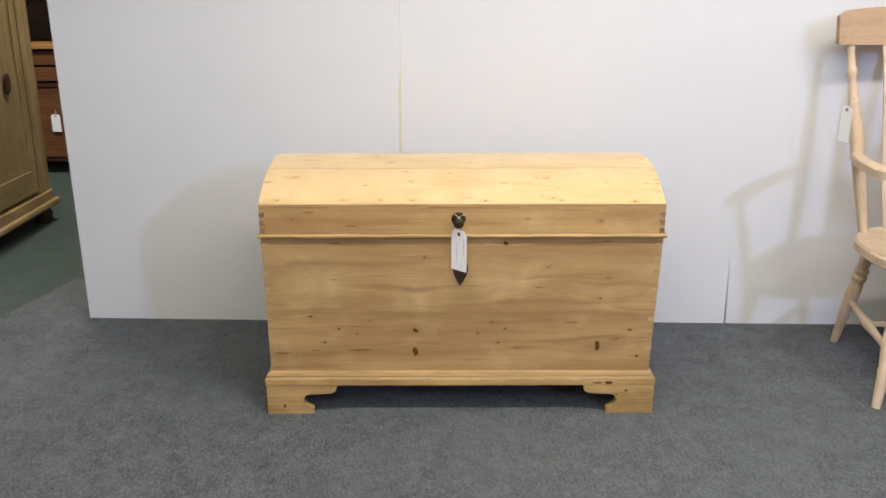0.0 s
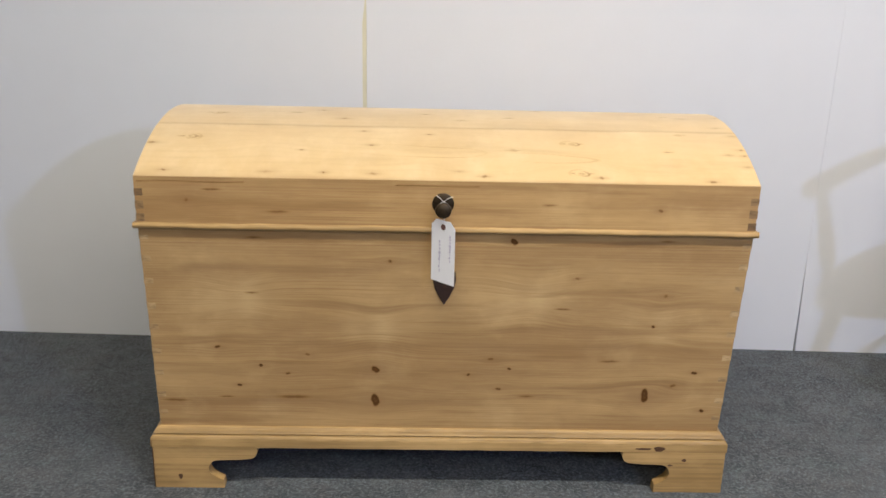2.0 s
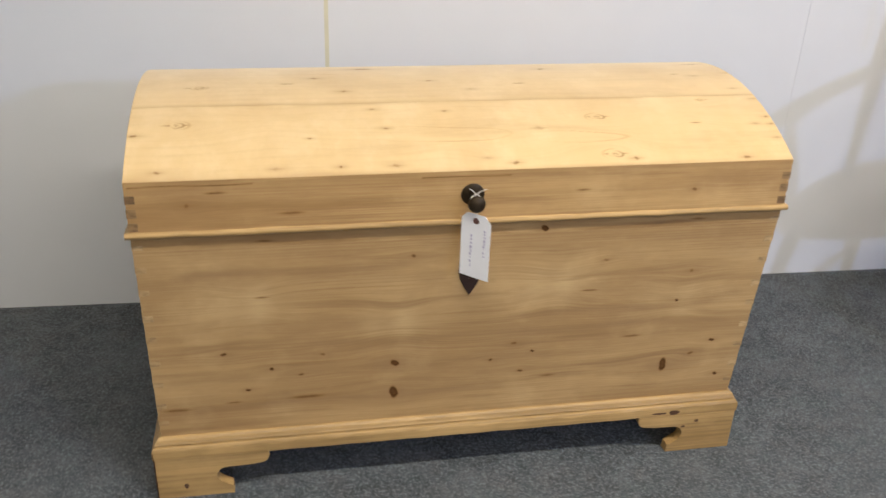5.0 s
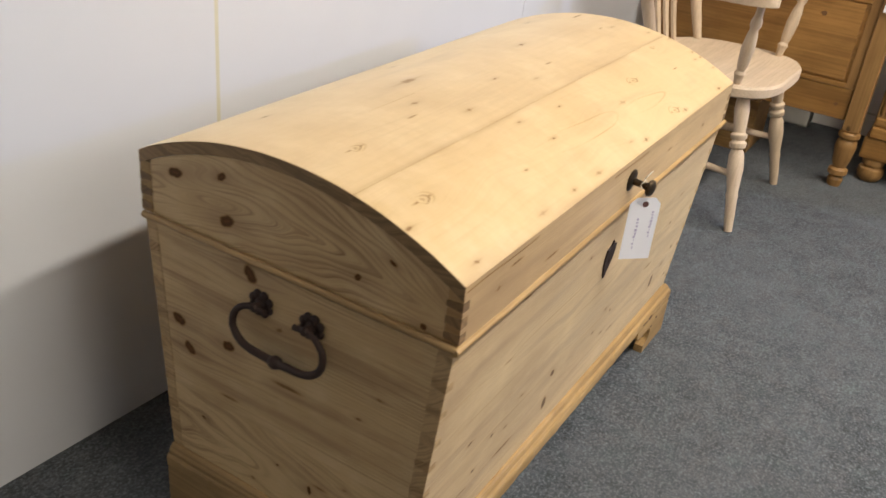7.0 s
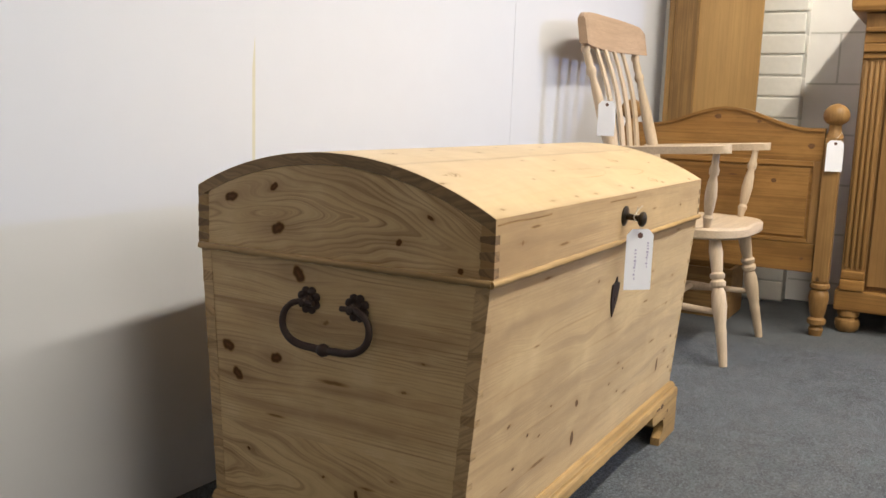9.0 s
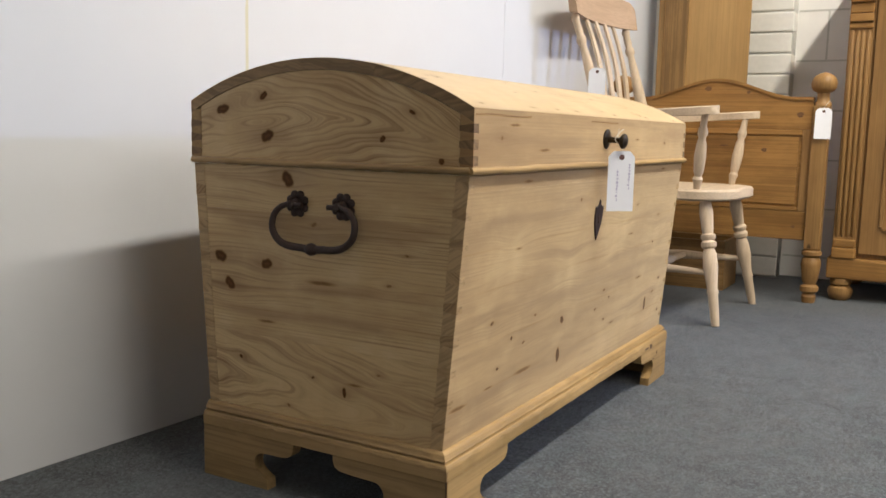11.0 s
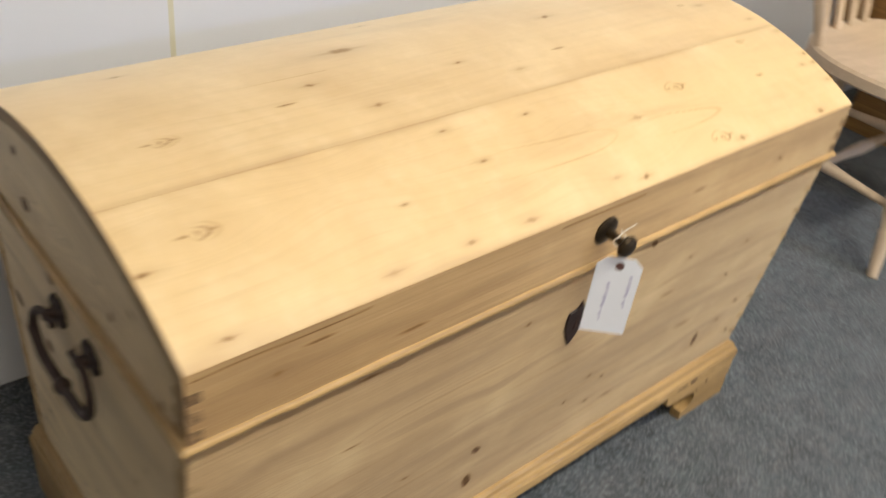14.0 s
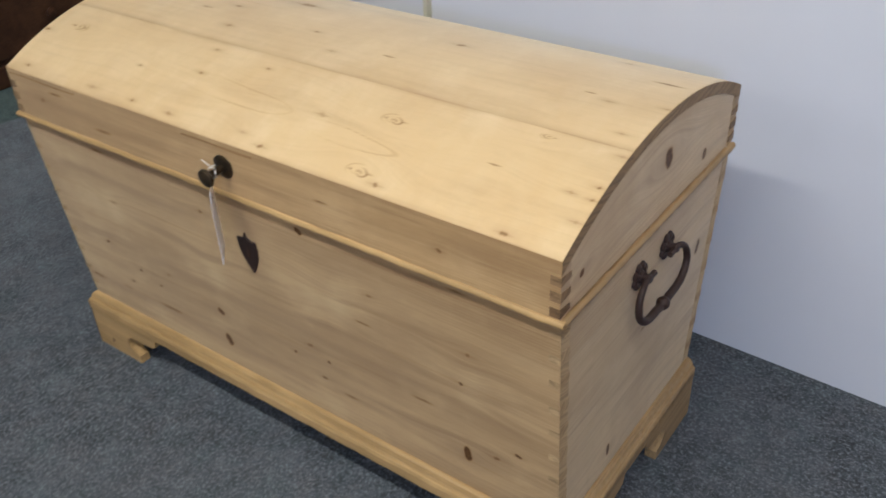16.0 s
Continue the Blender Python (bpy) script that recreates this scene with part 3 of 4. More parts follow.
def leaning(bm, sign):
    for v in bm.verts:
        v.co.x += sign * float(half_x(sign, v.co.z) - HALF)
    return bm


def front_board(name, z0, z1, knots, seed, waves=0.0, tone_lift=(0.0, 0.0)):
    return board(name, chest, (-HALF, HALF), (z0, z1), lambda u, v: (np.where(u > 0, u * half_x(1, v) / HALF, u), front_y(v), v), (0, 0.022, 0), knots, seed, waves, 0.40, 1.0, None, 0.0, tone_lift)


def side_board(name, sign, z0, z1, knots, seed, waves=0.0, dense=0.9, tongue=None):
    def place(u, v):
        y = front_y(v) + 0.022 + (back_y(v) - front_y(v) - 0.022) * u / 0.51
        return sign * (half_x(sign, v) - 0.0005) + 0 * u, y, v

    # the west end's higher lift also brightens it by colour
    return board(name, chest, (0, 0.51), (z0, z1), place, (-sign * 0.022, 0, 0), knots, seed, waves, (0.80 if tongue else 0.72) if sign < 0 else 0.36, dense, tongue, 0.0, ((0.80, 0.80) if tongue else (0.70, 0.70)) if sign < 0 else (0.25, 0.25))


FRONT_LOW = [(-0.431, 0.306, 0.006, "dash"), (-0.261, 0.292, 0.005, "dash"), (-0.351, 0.267, 0.005, "dash"), (-0.30, 0.250, 0.005, "dash"), (-0.394, 0.223, 0.0045, "dash"),
    (-0.132, 0.261, 0.0085, "round"), (-0.133, 0.193, 0.013, "upright"), (0.089, 0.287, 0.0055, "dash"), (0.126, 0.266, 0.004, "dash"), (0.047, 0.252, 0.005, "dash"),
    (0.107, 0.221, 0.0055, "dash"), (0.163, 0.205, 0.004, "streak"), (0.397, 0.210, 0.0125, "upright"), (0.450, 0.233, 0.0065, "dash"), (0.488, 0.262, 0.006, "dash"),
    (0.515, 0.177, 0.006, "dash"), (-0.289, 0.198, 0.006, "streak"), (-0.519, 0.188, 0.005, "streak"), (-0.42, 0.197, 0.003, "streak"), (0.32, 0.285, 0.004, "streak")]
FRONT_HIGH = [(-0.2, 0.190, 0.30, "band"), (0.1, 0.315, 0.42, "band"), (-0.3, 0.470, 0.22, "band"), (0.28, 0.352, 0.22, "band"), (0.0, 0.363, 0.56, "line"), (0.0, 0.428, 0.56, "line"), (0.05, 0.196, 0.56, "line"), (-0.1, 0.275, 0.40, "line"), (-0.104, 0.487, 0.0055, "dash"), (0.242, 0.458, 0.0045, "dash"), (0.411, 0.425, 0.0055, "dash"), (-0.131, 0.348, 0.020, "swirl"), (-0.38, 0.405, 0.018, "swirl"), (0.16, 0.41, 0.02, "swirl"),
    (0.395, 0.352, 0.018, "swirl"), (0.395, 0.361, 0.005, "dash"), (-0.36, 0.42, 0.003, "streak"), (0.22, 0.395, 0.003, "streak")]
# the bands under the bead paint in its shade along with stain
FRONT_RAIL = [(0.121, 0.529, 0.0075, "round"), (-0.3, 0.536, 0.20, "band"), (0.25, 0.532, 0.16, "band"), (-0.35, 0.530, 0.004, "streak"), (0.40, 0.534, 0.004, "streak")]
front_board("front_panel", LEDGE, 0.5199, FRONT_LOW + FRONT_HIGH, 1.0, 0.0, (0.0, 0.10))
front_board("front_rail", 0.520, 0.5446, FRONT_RAIL, 1.6)
SIDE_LOW = [(0.163, 0.205, 0.004, "streak"), (0.310, 0.150, 0.005, "dash"), (0.424, 0.218, 0.005, "dash"), (0.254, 0.205, 0.004, "dash"), (0.114, 0.228, 0.004, "dash"),
    (0.184, 0.190, 0.007, "upright")]
SIDE_MID = [(0.255, 0.462, 0.26, "band"), (0.24, 0.450, 0.22, "band"), (0.20, 0.438, 0.15, "band"), (0.255, 0.4685, 0.26, "line"), (0.20, 0.352, 0.10, "band"), (0.28, 0.300, 0.20, "band"), (0.25, 0.305, 0.26, "line"), (0.25, 0.335, 0.26, "line"), (0.3, 0.425, 0.2, "line"), (0.462, 0.388, 0.0135, "round"), (0.443, 0.343, 0.0125, "round"), (0.356, 0.383, 0.012, "round"), (0.238, 0.362, 0.006, "streak"), (0.254, 0.455, 0.007, "dash"),
    (0.103, 0.371, 0.005, "dash"), (0.073, 0.420, 0.004, "dash"), (0.360, 0.286, 0.004, "streak")]
SIDE_TOP = [(0.308, 0.525, 0.014, "round")]
RIGHT_KNOTS = [(0.44, 0.40, 0.012, "upright"), (0.15, 0.17, 0.01, "upright"), (0.24, 0.36, 0.005, "dash"), (0.33, 0.22, 0.006, "dash")]
for sign, seed in ((-1, 3.0), (1, 7.0)):
    some = (SIDE_LOW, SIDE_MID, SIDE_TOP) if sign < 0 else (RIGHT_KNOTS[1:2], RIGHT_KNOTS[:1] + RIGHT_KNOTS[2:3], [])
    side_board("side_plank", sign, LEDGE, 0.2599, some[0], seed, 0.02, 0.36, (0.135, 0.172, 0.009) if sign < 0 else None)
    side_board("side_plank", sign, 0.260, 0.4699, some[1], seed + 1)
    side_board("side_plank", sign, 0.470, 0.5446, some[2], seed + 2)
part("back_board", prism([(back_y(LEDGE) - 0.02, LEDGE), (back_y(LEDGE), LEDGE), (back_y(0.546), 0.546), (back_y(0.546) - 0.02, 0.546)], 0, -HALF + 0.0225, HALF - 0.0225), MOULD_X, chest)
part("bottom_board", box(-HALF + 0.03, HALF - 0.03, -0.21, 0.21, 0.10, 0.125), DARK, chest)

# the plinth: moulding round three sides, then bracket feet
LIP, FOOT_HALF = 0.0185, 0.547
mould = [(0.0, 0.1305), (0.0045, 0.1298), (0.0085, 0.1268), (0.0110, 0.1215), (0.0130, 0.1190), (0.0092, 0.1180), (0.0092, 0.1160), (0.0150, 0.1148), (0.0165, 0.1130), (0.0180, 0.1100), (LIP, 0.1070), (LIP, 0.0912), (0.0160, 0.0905), (0.0, 0.0905)]


def moulded(length_axis, sign):
    """One mitred length of the plinth moulding."""
    bm = bmesh.new()
    rows, n = [], 48
    for i in range(n + 1):
        loop, k = [], i / n
        worn = 0 if i in (0, n) else 0.0006
        for j, (out, z) in enumerate(mould):
            chip = worn * math.sin(i * 2.1 + j * 1.3) * math.sin(i * 0.53) if 0 < j < len(mould) - 2 else 0
            if length_axis == 0:
                loop.append((-HALF - out + k * (HALF + FOOT_HALF + 2 * out), front_y(LEDGE) - out + chip, z + chip * 0.6))
            else:
                start, end = front_y(LEDGE) - out, back_y(LEDGE)
                loop.append((sign * ((HALF if sign < 0 else FOOT_HALF) + out + chip), start + (end - start) * k, z + chip * 0.6))
        rows.append(loop)
    return ribbon(rows, bm)


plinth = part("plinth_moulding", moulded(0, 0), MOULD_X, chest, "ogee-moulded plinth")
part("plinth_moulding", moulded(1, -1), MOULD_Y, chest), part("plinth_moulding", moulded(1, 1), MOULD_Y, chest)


def bracket(reach, toe, high=0.0902):
    """A bracket foot's outline, from its corner along the floor: (along, up)."""
    notch = toe - 0.026
    cove = [(toe - 0.001, 0.018), (toe - 0.012, 0.023)] + arc(toe - 0.010, 0.044, 0.020, 262, 95, 9)[1:] + [(toe + 0.030, 0.064)]
    return [(0, 0), (toe, 0)] + cove + [(reach - 0.012, 0.066), (reach - 0.004, 0.071), (reach, 0.080), (reach, high), (0, high)]


face = front_y(LEDGE) - LIP
depth_end = back_y(LEDGE)
for sign in (-1, 1):
    floor_x = (HALF if sign < 0 else FOOT_HALF) + LIP - 0.001
    along = [(sign * (floor_x - 0.0026 - a), z) for a, z in bracket(0.204, 0.136)]
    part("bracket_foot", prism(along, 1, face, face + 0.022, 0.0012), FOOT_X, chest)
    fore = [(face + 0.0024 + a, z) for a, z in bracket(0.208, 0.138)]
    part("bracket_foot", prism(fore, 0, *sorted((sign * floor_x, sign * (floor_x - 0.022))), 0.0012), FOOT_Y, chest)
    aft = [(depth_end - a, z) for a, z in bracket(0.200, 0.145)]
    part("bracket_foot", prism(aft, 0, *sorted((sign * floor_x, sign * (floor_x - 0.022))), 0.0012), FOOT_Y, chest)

# the open mitre of the foot that has dried and parted, and the dirt-filled joint over the feet
corner = -HALF - LIP + 0.001
part("open_joint", prism([(corner + 0.0003, face + 0.0012), (corner + 0.0012, face + 0.0003), (corner + 0.0034, face + 0.0026), (corner + 0.0026, face + 0.0034)], 2, 0.0005, 0.0900), DARK, chest, "dark open mitre joint")
part("open_joint", prism([(corner - 0.0003, face - 0.0003), (corner + 0.0014, face - 0.0003), (corner - 0.0003, face + 0.0012)], 2, 0.0912, 0.1060), DARK, chest)

for x, z, w, h in ((0.430, 0.0985, 0.011, 0.0055), (0.400, 0.0985, 0.016, 0.0022), (0.482, 0.074, 0.0045, 0.0035), (-0.518, 0.026, 0.0040, 0.006), (0.455, 0.062, 0.005, 0.002)):
    spot = [(x + w * (1 + 0.18 * math.sin(3 * q + x * 60)) * math.cos(q), z + h * math.sin(q)) for q in (2 * math.pi * i / 18 for i in range(18))]
    part("knot", prism(spot, 1, face - 0.0004, face + 0.004), KNOT, chest, "dark knot")

# the lid
lid = part("lid", box(-HALF + 0.03, HALF - 0.03, front_y(0.6) + 0.03, back_y(0.6) - 0.03, 0.556, 0.575), MOULD_X, chest, "domed plank lid with a thin bead")
LIDF, LIDB, APEX = front_y(0.60), back_y(0.60) + 0.0025, 0.7165
RAD, MID = 0.5722, 0.0107
CENTRE = APEX - RAD
board("lid_front", lid, (-HALF, HALF), (0.5555, 0.6405), lambda u, v: (u, LIDF + 0 * u, v), (0, 0.022, 0),
      [(-0.455, 0.6325, 0.095, "crack"), (-0.02, 0.6315, 0.075, "crack"), (-0.464, 0.599, 0.0055, "dash"), (-0.303, 0.580, 0.004, "streak"), (0.380, 0.593, 0.0055, "dash"), (-0.42, 0.619, 0.0035, "streak"), (0.18, 0.60, 0.003, "streak")], 11.0)
part("lid_back", box(-HALF, HALF, LIDB - 0.022, LIDB, 0.5555, 0.636), MOULD_X, lid)
for sign in (-1, 1):
    def cheek(u, v, sign=sign):
        y = LIDF + 0.0225 + (LIDB - LIDF - 0.045) * u / 0.51
        top = CENTRE + np.sqrt((RAD - 0.019) ** 2 - (y - MID) ** 2)
        return sign * (HALF - 0.0005) + 0 * u, y, 0.5555 + (top - 0.5555) * v / 0.14
    some = [(0.460, 0.106, 0.0140, "round"), (0.370, 0.109, 0.0085, "round"), (0.362, 0.040, 0.0135, "round"), (0.134, 0.042, 0.0065, "round"), (0.082, 0.098, 0.0055, "round"), (0.03, 0.012, 0.007, "round")] if sign < 0 else [(0.27, 0.085, 0.016, "round"), (0.41, 0.035, 0.010, "round"), (0.03, 0.06, 0.008, "round")]
    board("lid_end", lid, (0, 0.51), (0, 0.14), cheek, (-sign * 0.022, 0, 0), some, 13.0 + sign, 0.02, 0.85 if sign < 0 else 0.4, 0.60, (0.19, 0.066, 0.005) if sign < 0 else None, 0.0, (0.62, 0.62) if sign < 0 else (0.25, 0.25))


def dome_plank(a0, a1, knots, seed, waves=0.0):
    """A curved plank of the dome between two angles from the top, in radians."""
    def place(u, v):
        q = v / RAD
        return u, MID + RAD * np.sin(q), CENTRE + RAD * np.cos(q)
    # the dome's high lift holds some of its overhead light as colour
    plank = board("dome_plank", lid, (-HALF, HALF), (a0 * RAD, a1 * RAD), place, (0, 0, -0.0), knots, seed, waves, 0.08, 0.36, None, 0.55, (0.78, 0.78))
    b0, b1 = (math.asin(math.sin(a) * RAD / (RAD - 0.018)) if abs(a) > 0.3 else a for a in (a0, a1))
    ring = [(RAD - 0.0005, a0 + (a1 - a0) * i / 10) for i in range(11)] + [(RAD - 0.018, b1 - (b1 - b0) * i / 10) for i in range(11)]
    core = part("plank_core", prism([(MID + r * math.sin(k), CENTRE + r * math.cos(k)) for r, k in ring], 0, -HALF - 0.0005, HALF + 0.0005), FOOT_X, plank)
    core.data.materials.append(END_GRAIN)
    for polygon in core.data.polygons:
        polygon.material_index = int(abs(polygon.normal.x) > 0.9)


def over(x, y, r, kind):
    """A knot's place on the dome from its plan."""
    return x, RAD * math.asin((y - Y0 - MID) / RAD), r, kind


FORE, AFT = math.asin((LIDF - MID) / RAD), math.asin((LIDB - MID) / RAD)
cut1 = math.asin((0.146 - Y0 - MID) / RAD)
DOME_FRONT = [(0.20, 0.062, 0.030, "swirl"), (0.40, 0.10, 0.022, "swirl"), (-0.33, 0.10, 0.022, "swirl"), (-0.05, 0.045, 0.018, "swirl"), (-0.480, 0.092, 0.011, "ring"), (-0.505, -0.008, 0.005, "dash"), (-0.325, -0.008, 0.006, "dash"), (-0.223, -0.008, 0.004, "dash"), (-0.135, -0.009, 0.006, "dash"),
    (-0.160, 0.125, 0.004, "dash"), (-0.142, 0.071, 0.004, "dash"), (-0.269, 0.052, 0.0035, "dash"), (-0.036, 0.115, 0.004, "dash"), (0.231, 0.088, 0.01, "ring"),
    (0.121, 0.062, 0.007, "dash"), (0.238, 0.0, 0.0105, "ring"), (0.272, -0.010, 0.006, "dash"), (0.018, 0.0, 0.004, "dash"), (0.063, -0.011, 0.006, "dash"),
    (-0.545, 0.068, 0.006, "dash"), (0.547, 0.132, 0.0045, "dash"), (0.546, 0.076, 0.004, "dash"), (0.547, 0.057, 0.004, "dash"), (0.518, 0.059, 0.004, "dash"),
    (0.544, 0.024, 0.0045, "dash"), (0.471, -0.015, 0.006, "dash"), (0.406, 0.065, 0.0025, "streak"), (0.445, 0.133, 0.006, "ring"), (-0.075, 0.055, 0.145, "arch"), (0.165, 0.040, 0.105, "arch")]
DOME_MID = [(-0.455, 0.219, 0.01, "ring"), (-0.251, 0.261, 0.006, "dash"), (-0.202, 0.192, 0.006, "dash"), (-0.156, 0.337, 0.016, "dash"), (-0.044, 0.236, 0.0045, "dash"),
    (0.025, 0.192, 0.0045, "dash"), (0.188, 0.308, 0.008, "dash"), (0.474, 0.238, 0.005, "dash"), (0.514, 0.338, 0.005, "streak"), (0.549, 0.253, 0.004, "dash"),
    (0.525, 0.173, 0.004, "dash"), (-0.30, 0.232, 0.0025, "streak"), (0.12, 0.215, 0.0025, "streak"), (0.44, 0.25, 0.002, "streak"), (-0.27, 0.289, 0.06, "line")]
DOME_BACK = [(0.420, 0.412, 0.006, "dash"), (0.526, 0.484, 0.006, "dash"), (-0.42, 0.41, 0.005, "dash"), (-0.05, 0.44, 0.005, "dash")]
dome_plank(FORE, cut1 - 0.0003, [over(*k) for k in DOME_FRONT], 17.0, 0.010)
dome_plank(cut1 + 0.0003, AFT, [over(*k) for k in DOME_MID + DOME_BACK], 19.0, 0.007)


def bead(points):
    """A hand-planed bead, never quite straight."""
    a, b = Vector(points[0]), Vector(points[-1])
    n = 60
    way = (b - a).normalized()
    side = way.cross(Vector((0, 0, 1)))
    line = [a.lerp(b, i / n) + Vector((0, 0, 0.0004 * math.sin(i * 1.7) + 0.0003 * math.sin(i * 0.61))) + side * 0.0003 * math.sin(i * 2.3) for i in range(n + 1)]
    return swept(line, [0.0057 + 0.0004 * math.sin(i * 0.9) * math.sin(i * 0.37) for i in range(n + 1)], 10)


by, out = front_y(0.551), 0.0035
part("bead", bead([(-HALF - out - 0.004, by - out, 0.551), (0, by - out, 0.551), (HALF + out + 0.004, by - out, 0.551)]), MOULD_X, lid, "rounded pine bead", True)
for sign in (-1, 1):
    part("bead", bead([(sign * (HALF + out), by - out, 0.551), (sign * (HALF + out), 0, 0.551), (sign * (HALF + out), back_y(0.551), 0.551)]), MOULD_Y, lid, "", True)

# dovetails at the two front corners, and the end grain of the front on the sides
for sign in (-1, 1):
    strip = prism([(front_y(LEDGE), LEDGE), (front_y(LEDGE) + 0.0215, LEDGE), (front_y(0.5444) + 0.0215, 0.5444), (front_y(0.5444), 0.5444)], 0, *sorted((sign * (HALF - 0.001), sign * (HALF + 0.0004))))
    part("corner_post", leaning(strip, sign), POST_GRAIN, chest)
    strip = prism([(back_y(LEDGE) - 0.0205, LEDGE), (back_y(LEDGE), LEDGE), (back_y(0.5444), 0.5444), (back_y(0.5444) - 0.0205, 0.5444)], 0, *sorted((sign * (HALF - 0.001), sign * (HALF + 0.0004))))
    part("corner_post", leaning(strip, sign), POST_GRAIN, chest)
    for z, h in ((0.165, 0.016), (0.205, 0.020), (0.252, 0.016), (0.300, 0.020), (0.350, 0.018), (0.395, 0.022), (0.445, 0.018), (0.490, 0.020), (0.530, 0.014)):
        f = front_y(z)
        part("dovetail", leaning(prism([(f - 0.00012, z - h / 2), (f + 0.0225, z - h * 0.32), (f + 0.0225, z + h * 0.32), (f - 0.00012, z + h / 2)], 0, *sorted((sign * (HALF - 0.016), sign * (HALF + 0.0009)))), sign), TAIL, chest)
    for z, h in ((0.566, 0.014), (0.589, 0.015), (0.612, 0.013)):
        part("dovetail", prism([(LIDF - 0.0004, z - h / 2), (LIDF + 0.023, z - h * 0.3), (LIDF + 0.023, z + h * 0.3), (LIDF - 0.0004, z + h / 2)], 0, *sorted((sign * (HALF - 0.014), sign * (HALF + 0.0009)))), LID_TAIL, lid)
        part("dovetail", prism([(LIDB - 0.023, z - h * 0.3), (LIDB, z - h / 2), (LIDB, z + h / 2), (LIDB - 0.023, z + h * 0.3)], 0, *sorted((sign * (HALF - 0.018), sign * (HALF + 0.0009)))), LID_TAIL, lid)
    for z, h in ((0.165, 0.018), (0.215, 0.020), (0.270, 0.018), (0.330, 0.020), (0.385, 0.020), (0.440, 0.020), (0.500, 0.020)):
        f = back_y(z)
        part("dovetail", leaning(prism([(f - 0.021, z - h * 0.32), (f, z - h / 2), (f, z + h / 2), (f - 0.021, z + h * 0.32)], 0, *sorted((sign * (HALF - 0.014), sign * (HALF + 0.0009)))), sign), TAIL, chest)


# iron work
def curved(points, steps):
    """A smooth line through points."""
    out = []
    for i in range(len(points) - 1):
        a, b, c, d = points[max(i - 1, 0)], points[i], points[i + 1], points[min(i + 2, len(points) - 1)]
        for k in range(steps):
            t = k / steps
            out.append(0.5 * (2 * b + (c - a) * t + (2 * a - 5 * b + 4 * c - d) * t**2 + (3 * b - a - 3 * c + d) * t**3))
    return out + [points[-1]]


def rosette(y, z, sign):
    """A forged plate of eight swelling petals round a boss."""
    bm = bmesh.new()
    x, n, rings = sign * HALF, 64, []
    for share, rise in ((1.0, 0.0), (1.0, 0.0022), (0.93, 0.0040), (0.78, 0.0056), (0.58, 0.0050), (0.46, 0.0034), (0.40, 0.0070), (0.22, 0.0086)):
        ring = []
        for i in range(n):
            q = 2 * math.pi * i / n
            petal = abs(math.sin(4 * q)) ** 0.6
            r = share * (0.0178 + 0.0046 * petal * (share > 0.45))
            swell = rise * (0.72 + 0.28 * petal) if 0.45 < share < 0.99 else rise
            ring.append(bm.verts.new((x + sign * swell, y + r * math.cos(q), z + r * math.sin(q))))
        rings.append(ring)
    for one, two in zip(rings, rings[1:]):
        for i in range(n):
            bm.faces.new((one[i], one[(i + 1) % n], two[(i + 1) % n], two[i]))
    bm.faces.new(rings[0][::-1]), bm.faces.new(rings[-1])
    return bm


for sign in (-1, 1):
    handle = part("drop_handle", rosette(0.294 - Y0, 0.487, sign), IRON, chest, "rusty black wrought-iron drop handle", True)
    part("rosette", rosette(0.203 - Y0, 0.487, sign), IRON, handle, "", True)
    x = sign * HALF
    for y, way in ((0.294, 1), (0.203, -1)):
        part("staple", turned([(0, 0.0075), (0.5, 0.006), (0.8, 0.0075), (1.0, 0.005)], (x, y - Y0, 0.487), (x + sign * 0.020, y - Y0, 0.487), 12), IRON, handle, "", True)
        part("pin", turned([(0, 0.004), (1, 0.0045)], (x + sign * 0.015, y - Y0 + way * 0.012, 0.487), (x + sign * 0.015, y - Y0 - way * 0.020, 0.486), 10), IRON, handle, "", True)
    bail = [(x + sign * 0.015, 0.300 - Y0, 0.487), (x + sign * 0.017, 0.315 - Y0, 0.482), (x + sign * 0.019, 0.327 - Y0, 0.469), (x + sign * 0.021, 0.330 - Y0, 0.452), (x + sign * 0.022, 0.324 - Y0, 0.437),
            (x + sign * 0.023, 0.310 - Y0, 0.426), (x + sign * 0.023, 0.292 - Y0, 0.421), (x + sign * 0.023, 0.270 - Y0, 0.420), (x + sign * 0.023, 0.262 - Y0, 0.419)]
    mirror = [(a, 0.497 - 2 * Y0 - b, c) for a, b, c in reversed(bail)]
    path = [Vector(p) for p in bail[:-1] + [(x + sign * 0.023, 0.2485 - Y0, 0.4185)] + mirror[1:]]
    path = curved(path, 4)
    n = len(path)
    part("bail", swept(path, [0.0046 + 0.0016 * math.sin(math.pi * i / (n - 1)) for i in range(n)], 12, ref=(1, 0.03, 0.02)), IRON, handle, "", True)
    part("collar", turned([(0, 0.005), (0.2, 0.0085), (0.5, 0.0105), (0.8, 0.0085), (1, 0.005)], (x + sign * 0.023, 0.2595 - Y0, 0.419), (x + sign * 0.023, 0.2375 - Y0, 0.419), 14), IRON, handle, "", True)
knob = part("knob", turned([(0, 0.0195), (0.06, 0.0195), (0.10, 0.017), (0.14, 0.0065), (0.55, 0.005), (0.68, 0.007), (0.72, 0.0125), (0.80, 0.0148), (0.90, 0.0138), (0.97, 0.009), (1.0, 0.003)],
                           (-0.010, LIDF + 0.001, 0.600), (-0.010, LIDF - 0.042, 0.596), 24), BRASS, lid, "dark tarnished brass lifting knob on a round plate", True)
